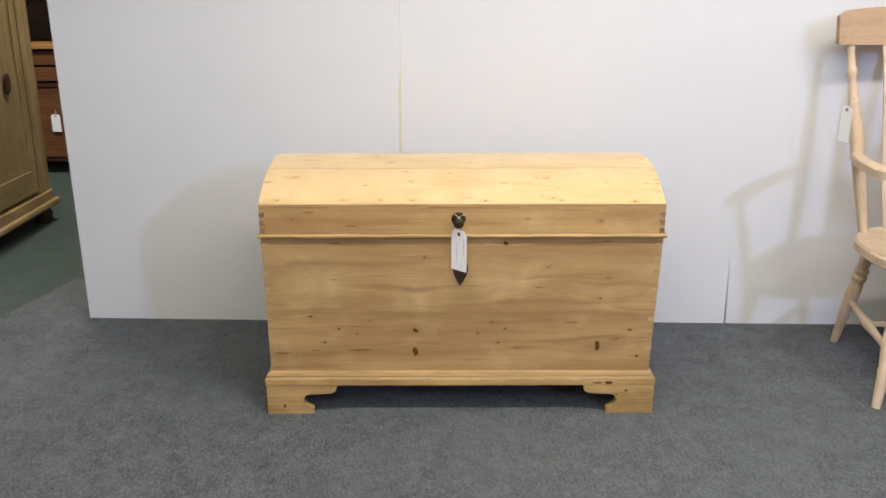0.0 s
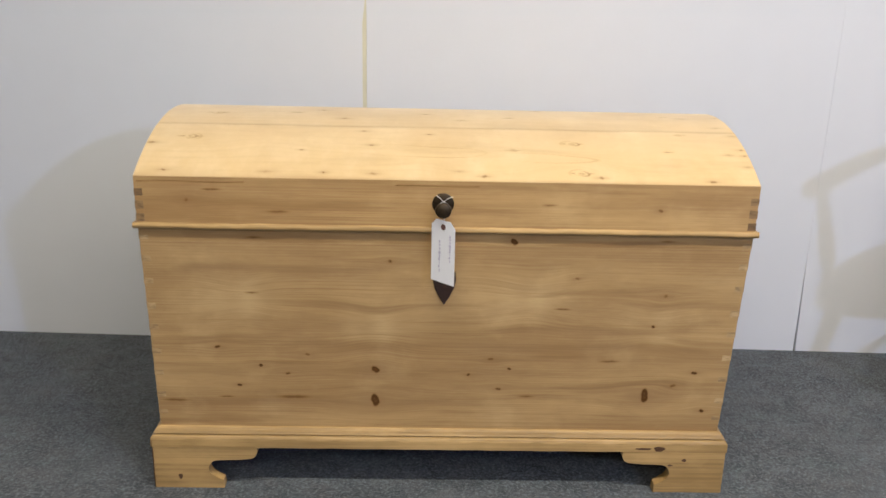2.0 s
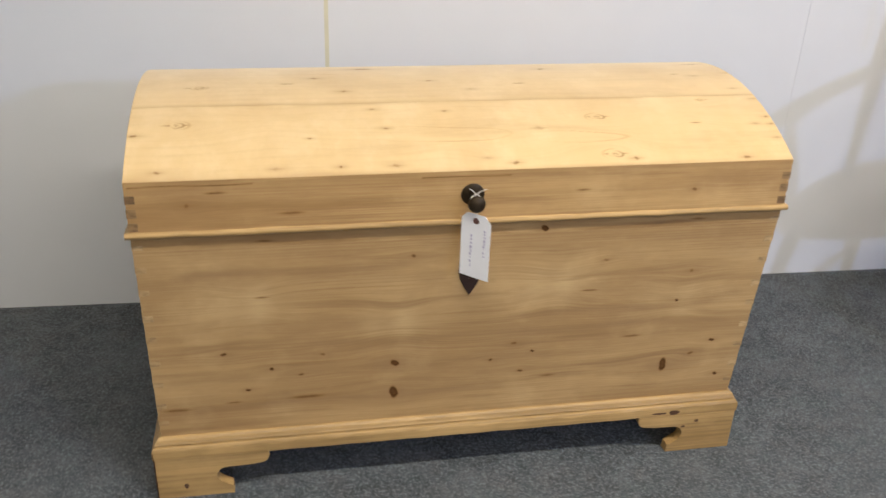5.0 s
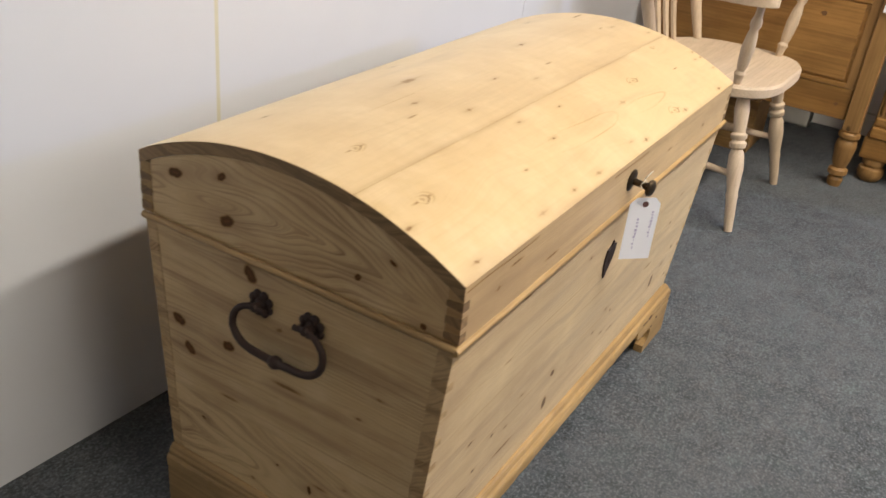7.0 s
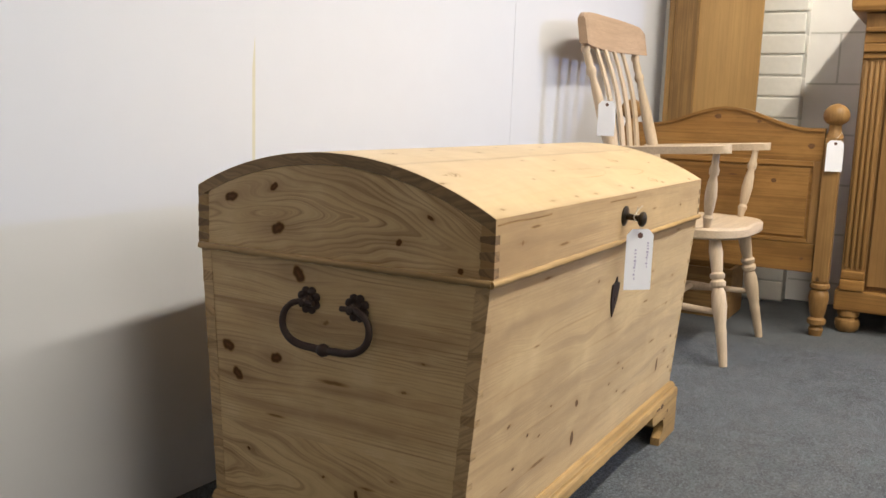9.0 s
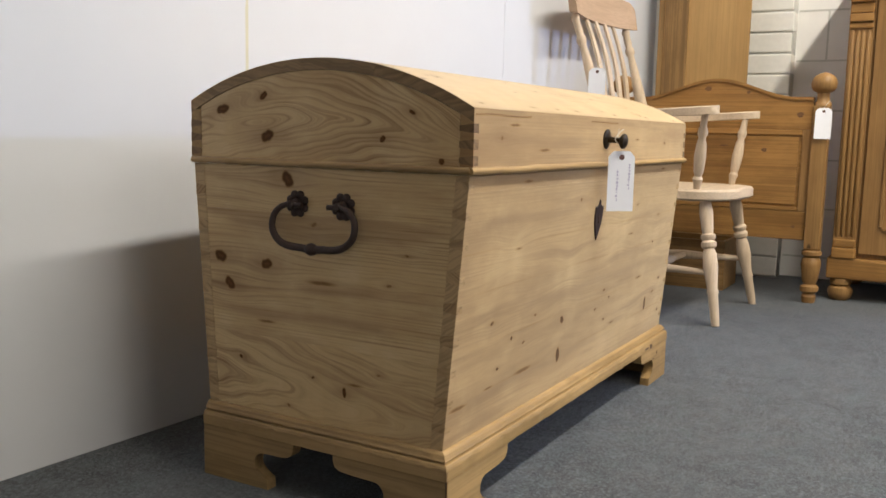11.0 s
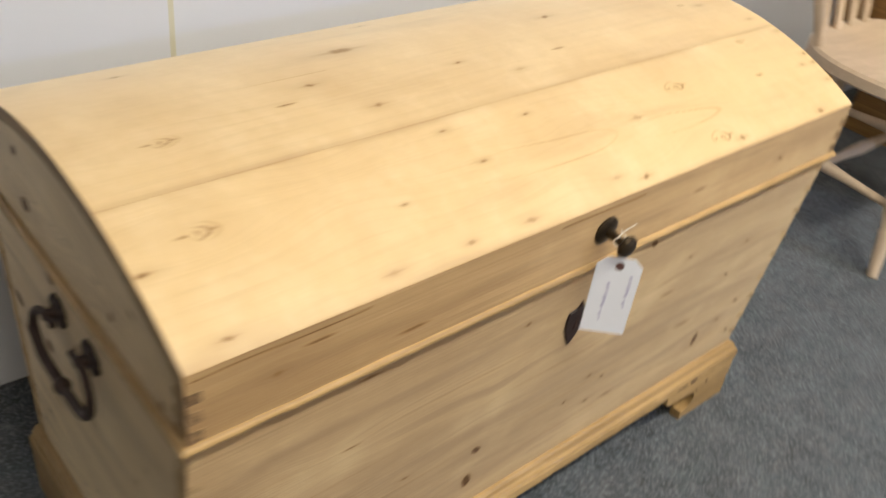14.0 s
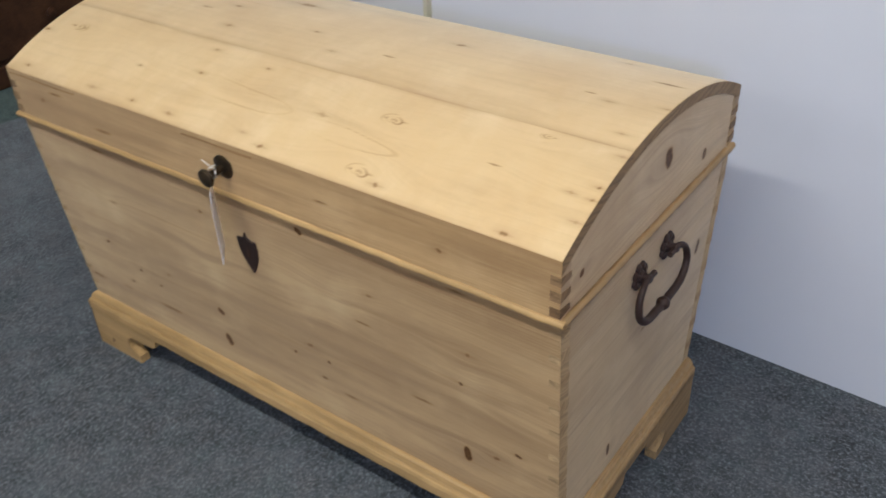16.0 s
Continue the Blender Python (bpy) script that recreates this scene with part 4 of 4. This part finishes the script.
shield = [(0, 0.483), (0.004, 0.474), (0.010, 0.470), (0.021, 0.469), (0.022, 0.452), (0.0185, 0.434), (0.0095, 0.415), (0, 0.400)]
shield = [(-0.004 + a, z) for a, z in shield] + [(-0.004 - a, z) for a, z in reversed(shield[1:-1])]
esc = bmesh.new()
ring1 = [esc.verts.new((a, front_y(z) + 0.001, z)) for a, z in shield]
ring2 = [esc.verts.new((-0.004 + (a + 0.004) * 0.9, front_y(z) - 0.0025, 0.444 + (z - 0.444) * 0.94)) for a, z in shield]
for i in range(len(shield)):
    esc.faces.new((ring1[i], ring1[(i + 1) % len(shield)], ring2[(i + 1) % len(shield)], ring2[i]))
esc.faces.new(ring2), esc.faces.new(ring1[::-1])
plate = part("escutcheon", esc, IRON, chest, "dark iron shield-shaped keyhole plate")
part("keyhole", prism(arc(-0.004, 0.452, 0.0032, -60, 240, 10) + [(-0.007, 0.436), (-0.001, 0.436)], 1, front_y(0.444) - 0.0031, front_y(0.444) + 0.001), DARK, plate)


# ---- tags ----
def price_tag(place, turn, tilt, wide, high, label, lines, hang):
    """A card tag with clipped corners, an eyelet and string, hanging from place; hang: the string's other end."""
    tag = thing("price_tag", place, label, "tag", turn)
    c = wide * 0.2
    card = [(-wide / 2, -high), (wide / 2, -high), (wide / 2, -c), (wide / 2 - c, 0), (-wide / 2 + c, 0), (-wide / 2, -c)]
    bm = prism(card, 1, -0.0003, 0.0003)
    lean = Matrix.Rotation(radians(tilt), 4, "X")
    bm.transform(lean)
    sheet = part("card", bm, PAPER, tag)
    for side in (-1, 1):
        bm = turned([(0, 0.0055), (1, 0.0055)], (0, side * 0.0003, -0.012), (0, side * 0.0008, -0.012), 16)
        bm.transform(lean)
        part("eyelet", bm, RING, tag, "brown reinforcing ring")
    for x, z0, z1 in lines:
        n = 9
        for i in range(n):
            a, b = z0 + (z1 - z0) * i / n, z0 + (z1 - z0) * (i + 0.62 + 0.2 * math.sin(i * 5)) / n
            bm = box(x - 0.0016 - 0.0012 * math.sin(i * 3), x + 0.0016 + 0.0008 * math.sin(i * 7), -0.0007, -0.0004, b, a)
            bm.transform(lean)
            part("writing_bar", bm, INK, sheet)
    part("string", swept([Vector((0, 0, -0.010)), Vector((0.001, 0.001, 0.004)), Vector(hang) * 0.6 + Vector((0.002, 0, 0.002)), Vector(hang)], 0.0007, 6), STRING, tag, "thin white string", True)
    return tag


price_tag((-0.009, -0.055, 0.578), -44, 0.0, 0.056, 0.116, "white card price tag tied to the chest's knob", [(0.017, -0.025, -0.075), (-0.008, -0.038, -0.098)], (0.006, 0.006, 0.024))
loop = thing("string_loop", (-0.010, -0.045, 0.60), "thin white string looped round the chest's knob", "string")
part("loop", swept([Vector((0.0085 * math.sin(q), 0.002 * math.sin(3 * q), 0.0085 * math.cos(q))) for q in (2 * math.pi * i / 16 for i in range(17))], 0.0009, 6), STRING, loop, "", True)
part("bow", swept([(0, 0, 0.009), (-0.006, -0.004, 0.017), (-0.012, -0.006, 0.021)], 0.0007, 6), STRING, loop, "", True)
part("bow", swept([(0, 0, 0.009), (0.008, -0.004, 0.016), (0.017, -0.006, 0.020)], 0.0007, 6), STRING, loop, "", True)

# ---- the chair ----
chair = thing("farmhouse_armchair", (1.495, 0.25, 0), "bare sanded beech slat-back farmhouse armchair against the white boards", "chair", -2.0)
LEG = [(0, 0.0125), (0.10, 0.0150), (0.24, 0.0165), (0.265, 0.0195), (0.29, 0.0165), (0.34, 0.0190), (0.46, 0.0245), (0.56, 0.0225), (0.60, 0.0165), (0.615, 0.0240), (0.645, 0.0255), (0.665, 0.0180),
       (0.68, 0.0235), (0.705, 0.0245), (0.72, 0.0175), (0.76, 0.0190), (0.88, 0.0225), (1.0, 0.0165)]
for sx in (-1, 1):
    part("leg", turned(LEG, (sx * 0.250, -0.232, 0), (sx * 0.185, -0.155, 0.412)), BEECH, chair, "", True)
    part("leg", turned(LEG, (sx * 0.180, 0.275, 0), (sx * 0.140, 0.170, 0.412)), BEECH, chair, "", True)
    part("side_stretcher", turned([(0, 0.009), (0.3, 0.012), (0.5, 0.017), (0.7, 0.012), (1, 0.009)], (sx * 0.223, -0.200, 0.170), (sx * 0.165, 0.235, 0.170), 14), BEECH, chair, "", True)
part("cross_stretcher", turned([(0, 0.009), (0.3, 0.012), (0.5, 0.017), (0.7, 0.012), (1, 0.009)], (-0.195, 0.015, 0.170), (0.195, 0.015, 0.170), 14), BEECH_X, chair, "", True)
outline = []
for i in range(72):
    q = 2 * math.pi * i / 72
    c, d = math.cos(q), math.sin(q)
    half = 0.262 if d < 0 else 0.262 - 0.055 * d
    outline.append((half * math.copysign(abs(c) ** 0.62, c), (0.232 if d < 0 else 0.225) * math.copysign(abs(d) ** 0.62, d)))
seat = bmesh.new()
levels = [(0.965, 0.404), (1.0, 0.411), (1.0, 0.434), (0.975, 0.441), (0.85, 0.440), (0.55, 0.430), (0.2, 0.427)]
rings = [[seat.verts.new((a * k, b * k - 0.012, z + (0.006 * (abs(a) / 0.26 < 0.25) * (b < -0.1) if k > 0.5 and z > 0.43 else 0))) for a, b in outline] for k, z in levels]
for one, two in zip(rings, rings[1:]):
    for i in range(72):
        seat.faces.new((one[i], one[(i + 1) % 72], two[(i + 1) % 72], two[i]))
seat.faces.new(rings[0][::-1]), seat.faces.new(rings[-1])
part("seat", seat, BEECH_X, chair, "saddle-shaped solid seat", True)
STILE = [(0, 0.013), (0.08, 0.0155), (0.30, 0.0200), (0.50, 0.0218), (0.62, 0.0195), (0.74, 0.0150), (0.815, 0.0118), (0.828, 0.0165), (0.843, 0.0178), (0.858, 0.0165), (0.870, 0.0118), (0.90, 0.0138), (0.950, 0.0122), (0.962, 0.0155), (0.978, 0.0155), (0.990, 0.0105), (1, 0.0105)]
ARM_POST = [(0, 0.010), (0.10, 0.0130), (0.16, 0.0170), (0.20, 0.0120), (0.26, 0.0160), (0.45, 0.0195), (0.62, 0.0160), (0.70, 0.0112), (0.74, 0.0160), (0.80, 0.0160), (0.85, 0.0112), (1, 0.0105)]
for sx in (-1, 1):
    part("stile", turned(STILE, (sx * 0.195, 0.134, 0.436), (sx * 0.242, 0.316, 1.026)), BEECH, chair, "", True)
    part("arm_post", turned(ARM_POST, (sx * 0.220, -0.135, 0.436), (sx * 0.262, -0.160, 0.682)), BEECH, chair, "", True)
    rows = []
    for i in range(27):
        k = i / 20 if i < 18 else 0.85 + 0.15 * math.sin((i - 17) / 9 * math.pi / 2)
        y = 0.236 - 0.444 * k
        cx = sx * (0.212 + 0.066 * math.sin(k * 1.9))
        w = 0.016 + 0.012 * k + 0.006 * math.exp(-(((k - 0.86) / 0.10) ** 2))
        if k > 0.85:
            w *= max(0.16, math.sqrt(max(0.0, 1 - ((k - 0.85) / 0.15) ** 2)))
        z = 0.671 + 0.026 * k
        rows.append([(cx - w, y, z - 0.013), (cx + w, y, z - 0.013), (cx + w, y, z + 0.010), (cx + w * 0.8, y, z + 0.014), (cx - w * 0.8, y, z + 0.014), (cx - w, y, z + 0.010)])
    part("arm", ribbon(rows), BEECH_X, chair, "", True)
for k in (-0.6, -0.2, 0.2, 0.6):
    rows = []
    for i in range(17):
        f = i / 16
        x = k * (0.165 + 0.045 * f)
        y = 0.182 + 0.140 * f - 0.012 * math.sin(math.pi * f) + 0.009 * math.sin(2 * math.pi * f)
        z = 0.436 + 0.590 * f
        w = 0.011 + 0.006 * math.sin(math.pi * min(1, f * 1.1))
        rows.append([(x - w, y - 0.004, z), (x + w, y - 0.004, z), (x + w, y + 0.005, z), (x - w, y + 0.005, z)])
    part("slat", ribbon(rows), BEECH, chair)
rows = []
for i in range(25):
    k = -1 + i / 12
    x, bow = k * 0.290, 0.316 - 0.034 * k * k
    lo, hi = 1.017 + 0.004 * k * k, 1.139 - 0.018 * abs(k) ** 2.5 - (0.012 if abs(k) > 0.99 else 0)
    rows.append([(x, bow, lo), (x, bow + 0.030, lo + 0.002), (x, bow + 0.042, hi - 0.008), (x, bow + 0.036, hi), (x, bow + 0.022, hi), (x, bow + 0.014, hi - 0.008)])
part("crest_rail", ribbon(rows), BEECH_RAIL, chair, "broad curved crest rail", True)
price_tag((1.236, 0.470, 0.835), -80, 0, 0.058, 0.115, "white card price tag tied to the armchair's back", [], (0.02, 0.03, 0.03))

# ---- the bed end ----
bed = thing("bed_footboard", (1.90, 0.22, 0), "honey-coloured pine bed footboard with turned posts", "bed end", 0.0)
HALF_BED = 0.382
for sy in (-1, 1):
    post = part("post", box(-0.028, 0.028, sy * HALF_BED - 0.028, sy * HALF_BED + 0.028, 0.205, 0.735, 0.004), HONEY_Z, bed)
    part("turned_foot", turned([(0, 0.022), (0.12, 0.027), (0.17, 0.021), (0.22, 0.033), (0.30, 0.033), (0.34, 0.022), (0.42, 0.028), (0.70, 0.036), (0.80, 0.033), (0.84, 0.026), (0.88, 0.036), (0.94, 0.036), (0.97, 0.029), (1, 0.032)], (0, sy * HALF_BED, 0), (0, sy * HALF_BED, 0.207)), HONEY_Z, bed, "", True)
    part("finial", turned([(0, 0.031), (0.08, 0.029), (0.16, 0.023), (0.30, 0.021), (0.38, 0.022), (0.42, 0.030), (0.46, 0.037), (0.54, 0.043), (0.66, 0.0455), (0.78, 0.042), (0.88, 0.034), (0.95, 0.022), (0.985, 0.010), (1, 0.002)], (0, sy * HALF_BED, 0.735), (0, sy * HALF_BED, 0.858), 22), HONEY_Z, bed, "turned ball finial", True)
arch = []
for i in range(41):
    y = -0.352 + 0.704 * i / 40
    k = abs(y) / 0.352
    arch.append((y, 0.757 + 0.070 * (0.5 + 0.5 * math.cos(math.pi * min(1, k * 1.18)))))
part("arched_rail", prism([(-0.352, 0.648)] + arch + [(0.352, 0.648)], 0, -0.014, 0.014, 0.002), HONEY_Y, bed)
part("cap_moulding", ribbon([[(-0.021, y, z), (0.021, y, z), (0.021, y, z + 0.011), (-0.021, y, z + 0.011)] for y, z in arch]), HONEY_Y, bed)
part("bottom_rail", box(-0.014, 0.014, -0.352, 0.352, 0.235, 0.342, 0.003), HONEY_Y, bed)
part("panel", box(-0.006, 0.006, -0.352, 0.352, 0.340, 0.650), HONEY_Y, bed)
for sy in (-1, 1):
    part("panel_stile", box(-0.013, 0.013, *sorted((sy * 0.322, sy * 0.353)), 0.343, 0.647, 0.002), HONEY_Z, bed)
part("panel_moulding", box(-0.016, -0.005, -0.322, 0.322, 0.628, 0.647, 0.003), HONEY_Y, bed), part("panel_moulding", box(-0.016, -0.005, -0.322, 0.322, 0.343, 0.358, 0.003), HONEY_Y, bed)
part("raised_field", box(-0.012, -0.005, -0.310, 0.310, 0.366, 0.622, 0.004), HONEY_Y, bed, "raised panel field")
for y, z, w, h, x in ((-0.309, 0.702, 0.012, 0.010, -0.0146), (-0.118, 0.786, 0.008, 0.006, -0.0146), (0.034, 0.800, 0.013, 0.009, -0.0146), (-0.310, 0.284, 0.007, 0.006, -0.0146),
                      (-0.188, 0.569, 0.010, 0.008, -0.0126), (-0.036, 0.583, 0.016, 0.003, -0.0126)):
    spot = [(y + w * (1 + 0.15 * math.sin(3 * q + y * 60)) * math.cos(q), z + h * math.sin(q)) for q in (2 * math.pi * i / 18 for i in range(18))]
    part("knot", prism(spot, 0, x, x + 0.006), KNOT_SOFT, bed, "brown knot")
price_tag((1.862, -0.172, 0.727), -72, 0, 0.058, 0.112, "white card price tag tied to the bed footboard", [], (0.02, 0.01, 0.03))

# ---- boards behind the bed ----
tall = thing("tall_bed_side_panel", (2.33, 0.44, 0), "tall honey pine panel with a darker stile beside the wall", "wood panel", 0.0)
part("field", box(0.0, 0.012, -0.235, 0.030, 0.10, 1.95), GOLD_Z, tall, "plain honey pine field")
part("stile", box(-0.012, 0.020, 0.030, 0.134, 0.0, 2.0, 0.003), BROWN_Z, tall, "darker knotty stile")
part("edge_strip", box(-0.016, 0.022, 0.134, 0.158, 0.0, 2.0, 0.003), BROWN_Z, tall)
part("rail", box(-0.010, 0.018, -0.235, 0.030, 0.0, 0.10, 0.003), BROWN_Y, tall)
crate = thing("wooden_box", (2.02, 0.34, 0), "low brown pine box on the carpet behind the chair", "box")
part("front_side", box(-0.06, -0.045, -0.17, 0.17, 0.0, 0.20, 0.002), BROWN_Y, crate), part("back_side", box(0.16, 0.175, -0.17, 0.17, 0.0, 0.20, 0.002), BROWN_Y, crate)
part("end_side", box(-0.045, 0.16, -0.17, -0.155, 0.0, 0.20, 0.002), BROWN_Y, crate), part("end_side", box(-0.045, 0.16, 0.155, 0.17, 0.0, 0.20, 0.002), BROWN_Y, crate)
part("base", box(-0.045, 0.16, -0.155, 0.155, 0.005, 0.017), BROWN_Y, crate)

# ---- the cupboard beside the bed ----
robe = thing("pine_cupboard", (2.02, -0.785, 0), "honey pine cupboard with fluted pilasters, cornice and bun feet", "cupboard")
WIDE, TALL = 0.57, 1.19
part("carcase", box(0.02, 0.56, -WIDE, WIDE, 0.10, TALL, 0.003), HONEY_Z, robe)
part("base_moulding", box(-0.012, 0.57, -WIDE - 0.012, WIDE + 0.012, 0.085, 0.165, 0.008), HONEY_Y, robe)
part("cornice", box(-0.05, 0.58, -WIDE - 0.05, WIDE + 0.05, TALL, TALL + 0.09, 0.02), HONEY_Y, robe)
for sy in (-1, 1):
    for x in (0.03, 0.50):
        part("bun_foot", turned([(0, 0.028), (0.12, 0.040), (0.35, 0.046), (0.55, 0.043), (0.66, 0.030), (0.72, 0.038), (0.9, 0.040), (1, 0.036)], (x, sy * (WIDE - 0.04), 0), (x, sy * (WIDE - 0.04), 0.086), 20), HONEY_Z, robe, "", True)
    y = sy * (WIDE - 0.045)
    pil = part("pilaster", box(-0.004, 0.021, y - 0.040, y + 0.040, 0.165, 1.185), HONEY_Z, robe, "fluted pilaster")
    for k in (-1.5, -0.5, 0.5, 1.5):
        part("reed", turned([(0, 0.002), (0.02, 0.0088), (0.98, 0.0088), (1, 0.002)], (-0.003, y + k * 0.0185, 0.245), (-0.003, y + k * 0.0185, 1.02), 10), HONEY_Z, pil, "", True)
    part("pilaster_base", box(-0.018, 0.021, y - 0.043, y + 0.043, 0.165, 0.205, 0.006), HONEY_Y, pil), part("pilaster_base", box(-0.013, 0.021, y - 0.041, y + 0.041, 0.206, 0.238, 0.008), HONEY_Y, pil)
    for z, d, h in ((1.025, 0.016, 0.020), (1.047, 0.026, 0.030), (1.080, 0.016, 0.035), (1.118, 0.034, 0.016)):
        part("pilaster_cap", box(-d, 0.021, y - 0.041, y + 0.041, z, z + h, 0.005), HONEY_Y, pil)
door = part("door", box(0.004, 0.021, -0.475, 0.475, 0.185, 1.165, 0.002), HONEY_Z, robe, "framed pine door")
for y0, y1, z0, z1 in ((0.40, 0.412, 0.29, 1.09), (-0.412, -0.40, 0.29, 1.09), (-0.40, 0.40, 0.278, 0.29), (-0.40, 0.40, 1.09, 1.102)):
    part("panel_moulding", box(-0.006, 0.006, y0, y1, z0, z1, 0.003), HONEY_Z, door)

# ---- things beyond the boards ----
press = thing("stained_wardrobe", (-2.11, 1.30, 0), "olive-brown stained pine wardrobe with a framed door", "wardrobe")
part("carcase", box(-0.55, -0.02, -0.12, 0.895, 0.14, 1.95, 0.004), OLIVE_Z, press)
part("plinth", box(-0.56, 0.010, -0.13, 0.905, 0.115, 0.165, 0.008), OLIVE_Y, press), part("plinth_moulding", box(-0.57, 0.030, -0.14, 0.925, 0.085, 0.116, 0.010), OLIVE_Y, press)
for y in (-0.07, 0.85):
    for x in (-0.50, -0.04):
        part("bun_foot", turned([(0, 0.030), (0.2, 0.046), (0.6, 0.050), (0.9, 0.036), (1, 0.040)], (x, y, -0.0055), (x, y, 0.086), 18), DARK, press, "", True)
part("corner_stile", box(-0.021, 0.0, 0.775, 0.893, 0.166, 1.94, 0.003), OLIVE_Z, press)
door = part("door", box(-0.021, -0.006, -0.10, 0.765, 0.180, 1.90, 0.003), OLIVE_Z, press, "door with a sunk panel")
part("door_rail", box(-0.007, 0.002, -0.09, 0.755, 0.185, 0.300, 0.003), OLIVE_Y, door), part("door_stile", box(-0.007, 0.002, 0.700, 0.755, 0.301, 1.88, 0.003), OLIVE_Z, door)
plate = part("escutcheon", prism([(0.575 + 0.028 * math.cos(q), 0.748 + 0.050 * math.sin(q)) for q in (2 * math.pi * i / 28 for i in range(28))], 0, 0.0, 0.008, 0.002), DARK, door, "dark oval lock plate")
drawers = thing("chest_of_drawers", (-2.05, 0.70, -0.0055), "dark brown stained chest of drawers beside the wardrobe", "chest of drawers")
part("carcase", box(-0.48, -0.02, -0.40, 0.40, 0.06, 0.84, 0.004), DARK, drawers)
part("plinth", box(-0.49, 0.0, -0.41, 0.41, 0.0, 0.075, 0.006), DARK, drawers)
part("top", box(-0.50, 0.015, -0.42, 0.42, 0.841, 0.865, 0.006), DARK, drawers)
for z, high in ((0.095, 0.225), (0.330, 0.205), (0.545, 0.165), (0.720, 0.110)):
    front = part("drawer", box(-0.021, -0.002, -0.375, 0.375, z, z + high, 0.004), DARK, drawers)
    for y in (-0.22, 0.22):
        part("knob", turned([(0, 0.009), (0.4, 0.008), (0.6, 0.017), (0.85, 0.019), (1, 0.010)], (-0.003, y, z + high / 2), (0.026, y, z + high / 2), 14), DARK, front, "", True)
side = thing("dark_dresser", (-2.75, 3.55, -0.0055), "dark stained dresser with open shelves and drawers", "dresser")
for x0, x1 in ((-0.55, -0.52), (0.52, 0.55)):
    part("side", box(x0, x1, -0.20, 0.20, 0.0, 1.15, 0.003), DARK, side)
part("back", box(-0.52, 0.52, 0.18, 0.20, 0.0, 1.15), DARK, side)
for z in (0.08, 0.56, 1.12):
    part("shelf", box(-0.52, 0.52, -0.20, 0.18, z, z + 0.025, 0.003), DARK, side)
part("top", box(-0.57, 0.57, -0.23, 0.21, 0.80, 0.83, 0.004), HONEY_Y, side, "pale pine shelf edge")
for z in (0.60, 0.70):
    part("drawer", box(-0.51, 0.51, -0.205, -0.185, z, z + 0.085, 0.003), RUSSET, side)
part("cupboard_front", box(-0.51, 0.51, -0.205, -0.185, 0.11, 0.55, 0.003), RUSSET, side, "red-brown cupboard front")
price_tag((-2.530, 3.33, 0.385), 0, 0, 0.058, 0.112, "white card price tag hanging from the dark dresser", [], (0.0, 0.012, 0.03))

# ---- painted masonry ----
wall = setting("wall_east", box(2.56, 2.75, -1.9, 0.70, -0.006, 2.80), PLAIN_WALL, "white painted plaster wall with a brick pier", "wall")
for i in range(13):
    z = 0.215 * i + 0.09
    part("mortar_joint", box(2.5585, 2.5602, -1.88, 0.045, z, z + 0.008), MORTAR, wall)
    for k in range(5):
        y = -1.88 + 0.45 * k + (0.225 if i % 2 else 0.0)
        if y < 0.04:
            part("mortar_joint", box(2.5585, 2.5602, y, y + 0.008, z + 0.0085, z + 0.2145), MORTAR, wall)
pier = part("pier", box(2.462, 2.561, 0.052, 0.272, 0.0, 2.79), MORTAR, wall, "white painted brick pier")
brick_mesh = None
for i in range(31):
    z = 0.006 + i * 0.089
    if brick_mesh is None:
        ob = part("brick", box(-0.006, 0.095, -0.110, 0.110, 0, 0.082, 0.006), BRICKWORK, wall)
        brick_mesh = ob.data
    else:
        ob = new("brick", brick_mesh)
        ob.parent = wall
    ob.location = (2.460 + 0.002 * math.sin(i * 7), 0.162 + 0.003 * math.sin(i * 3), z)
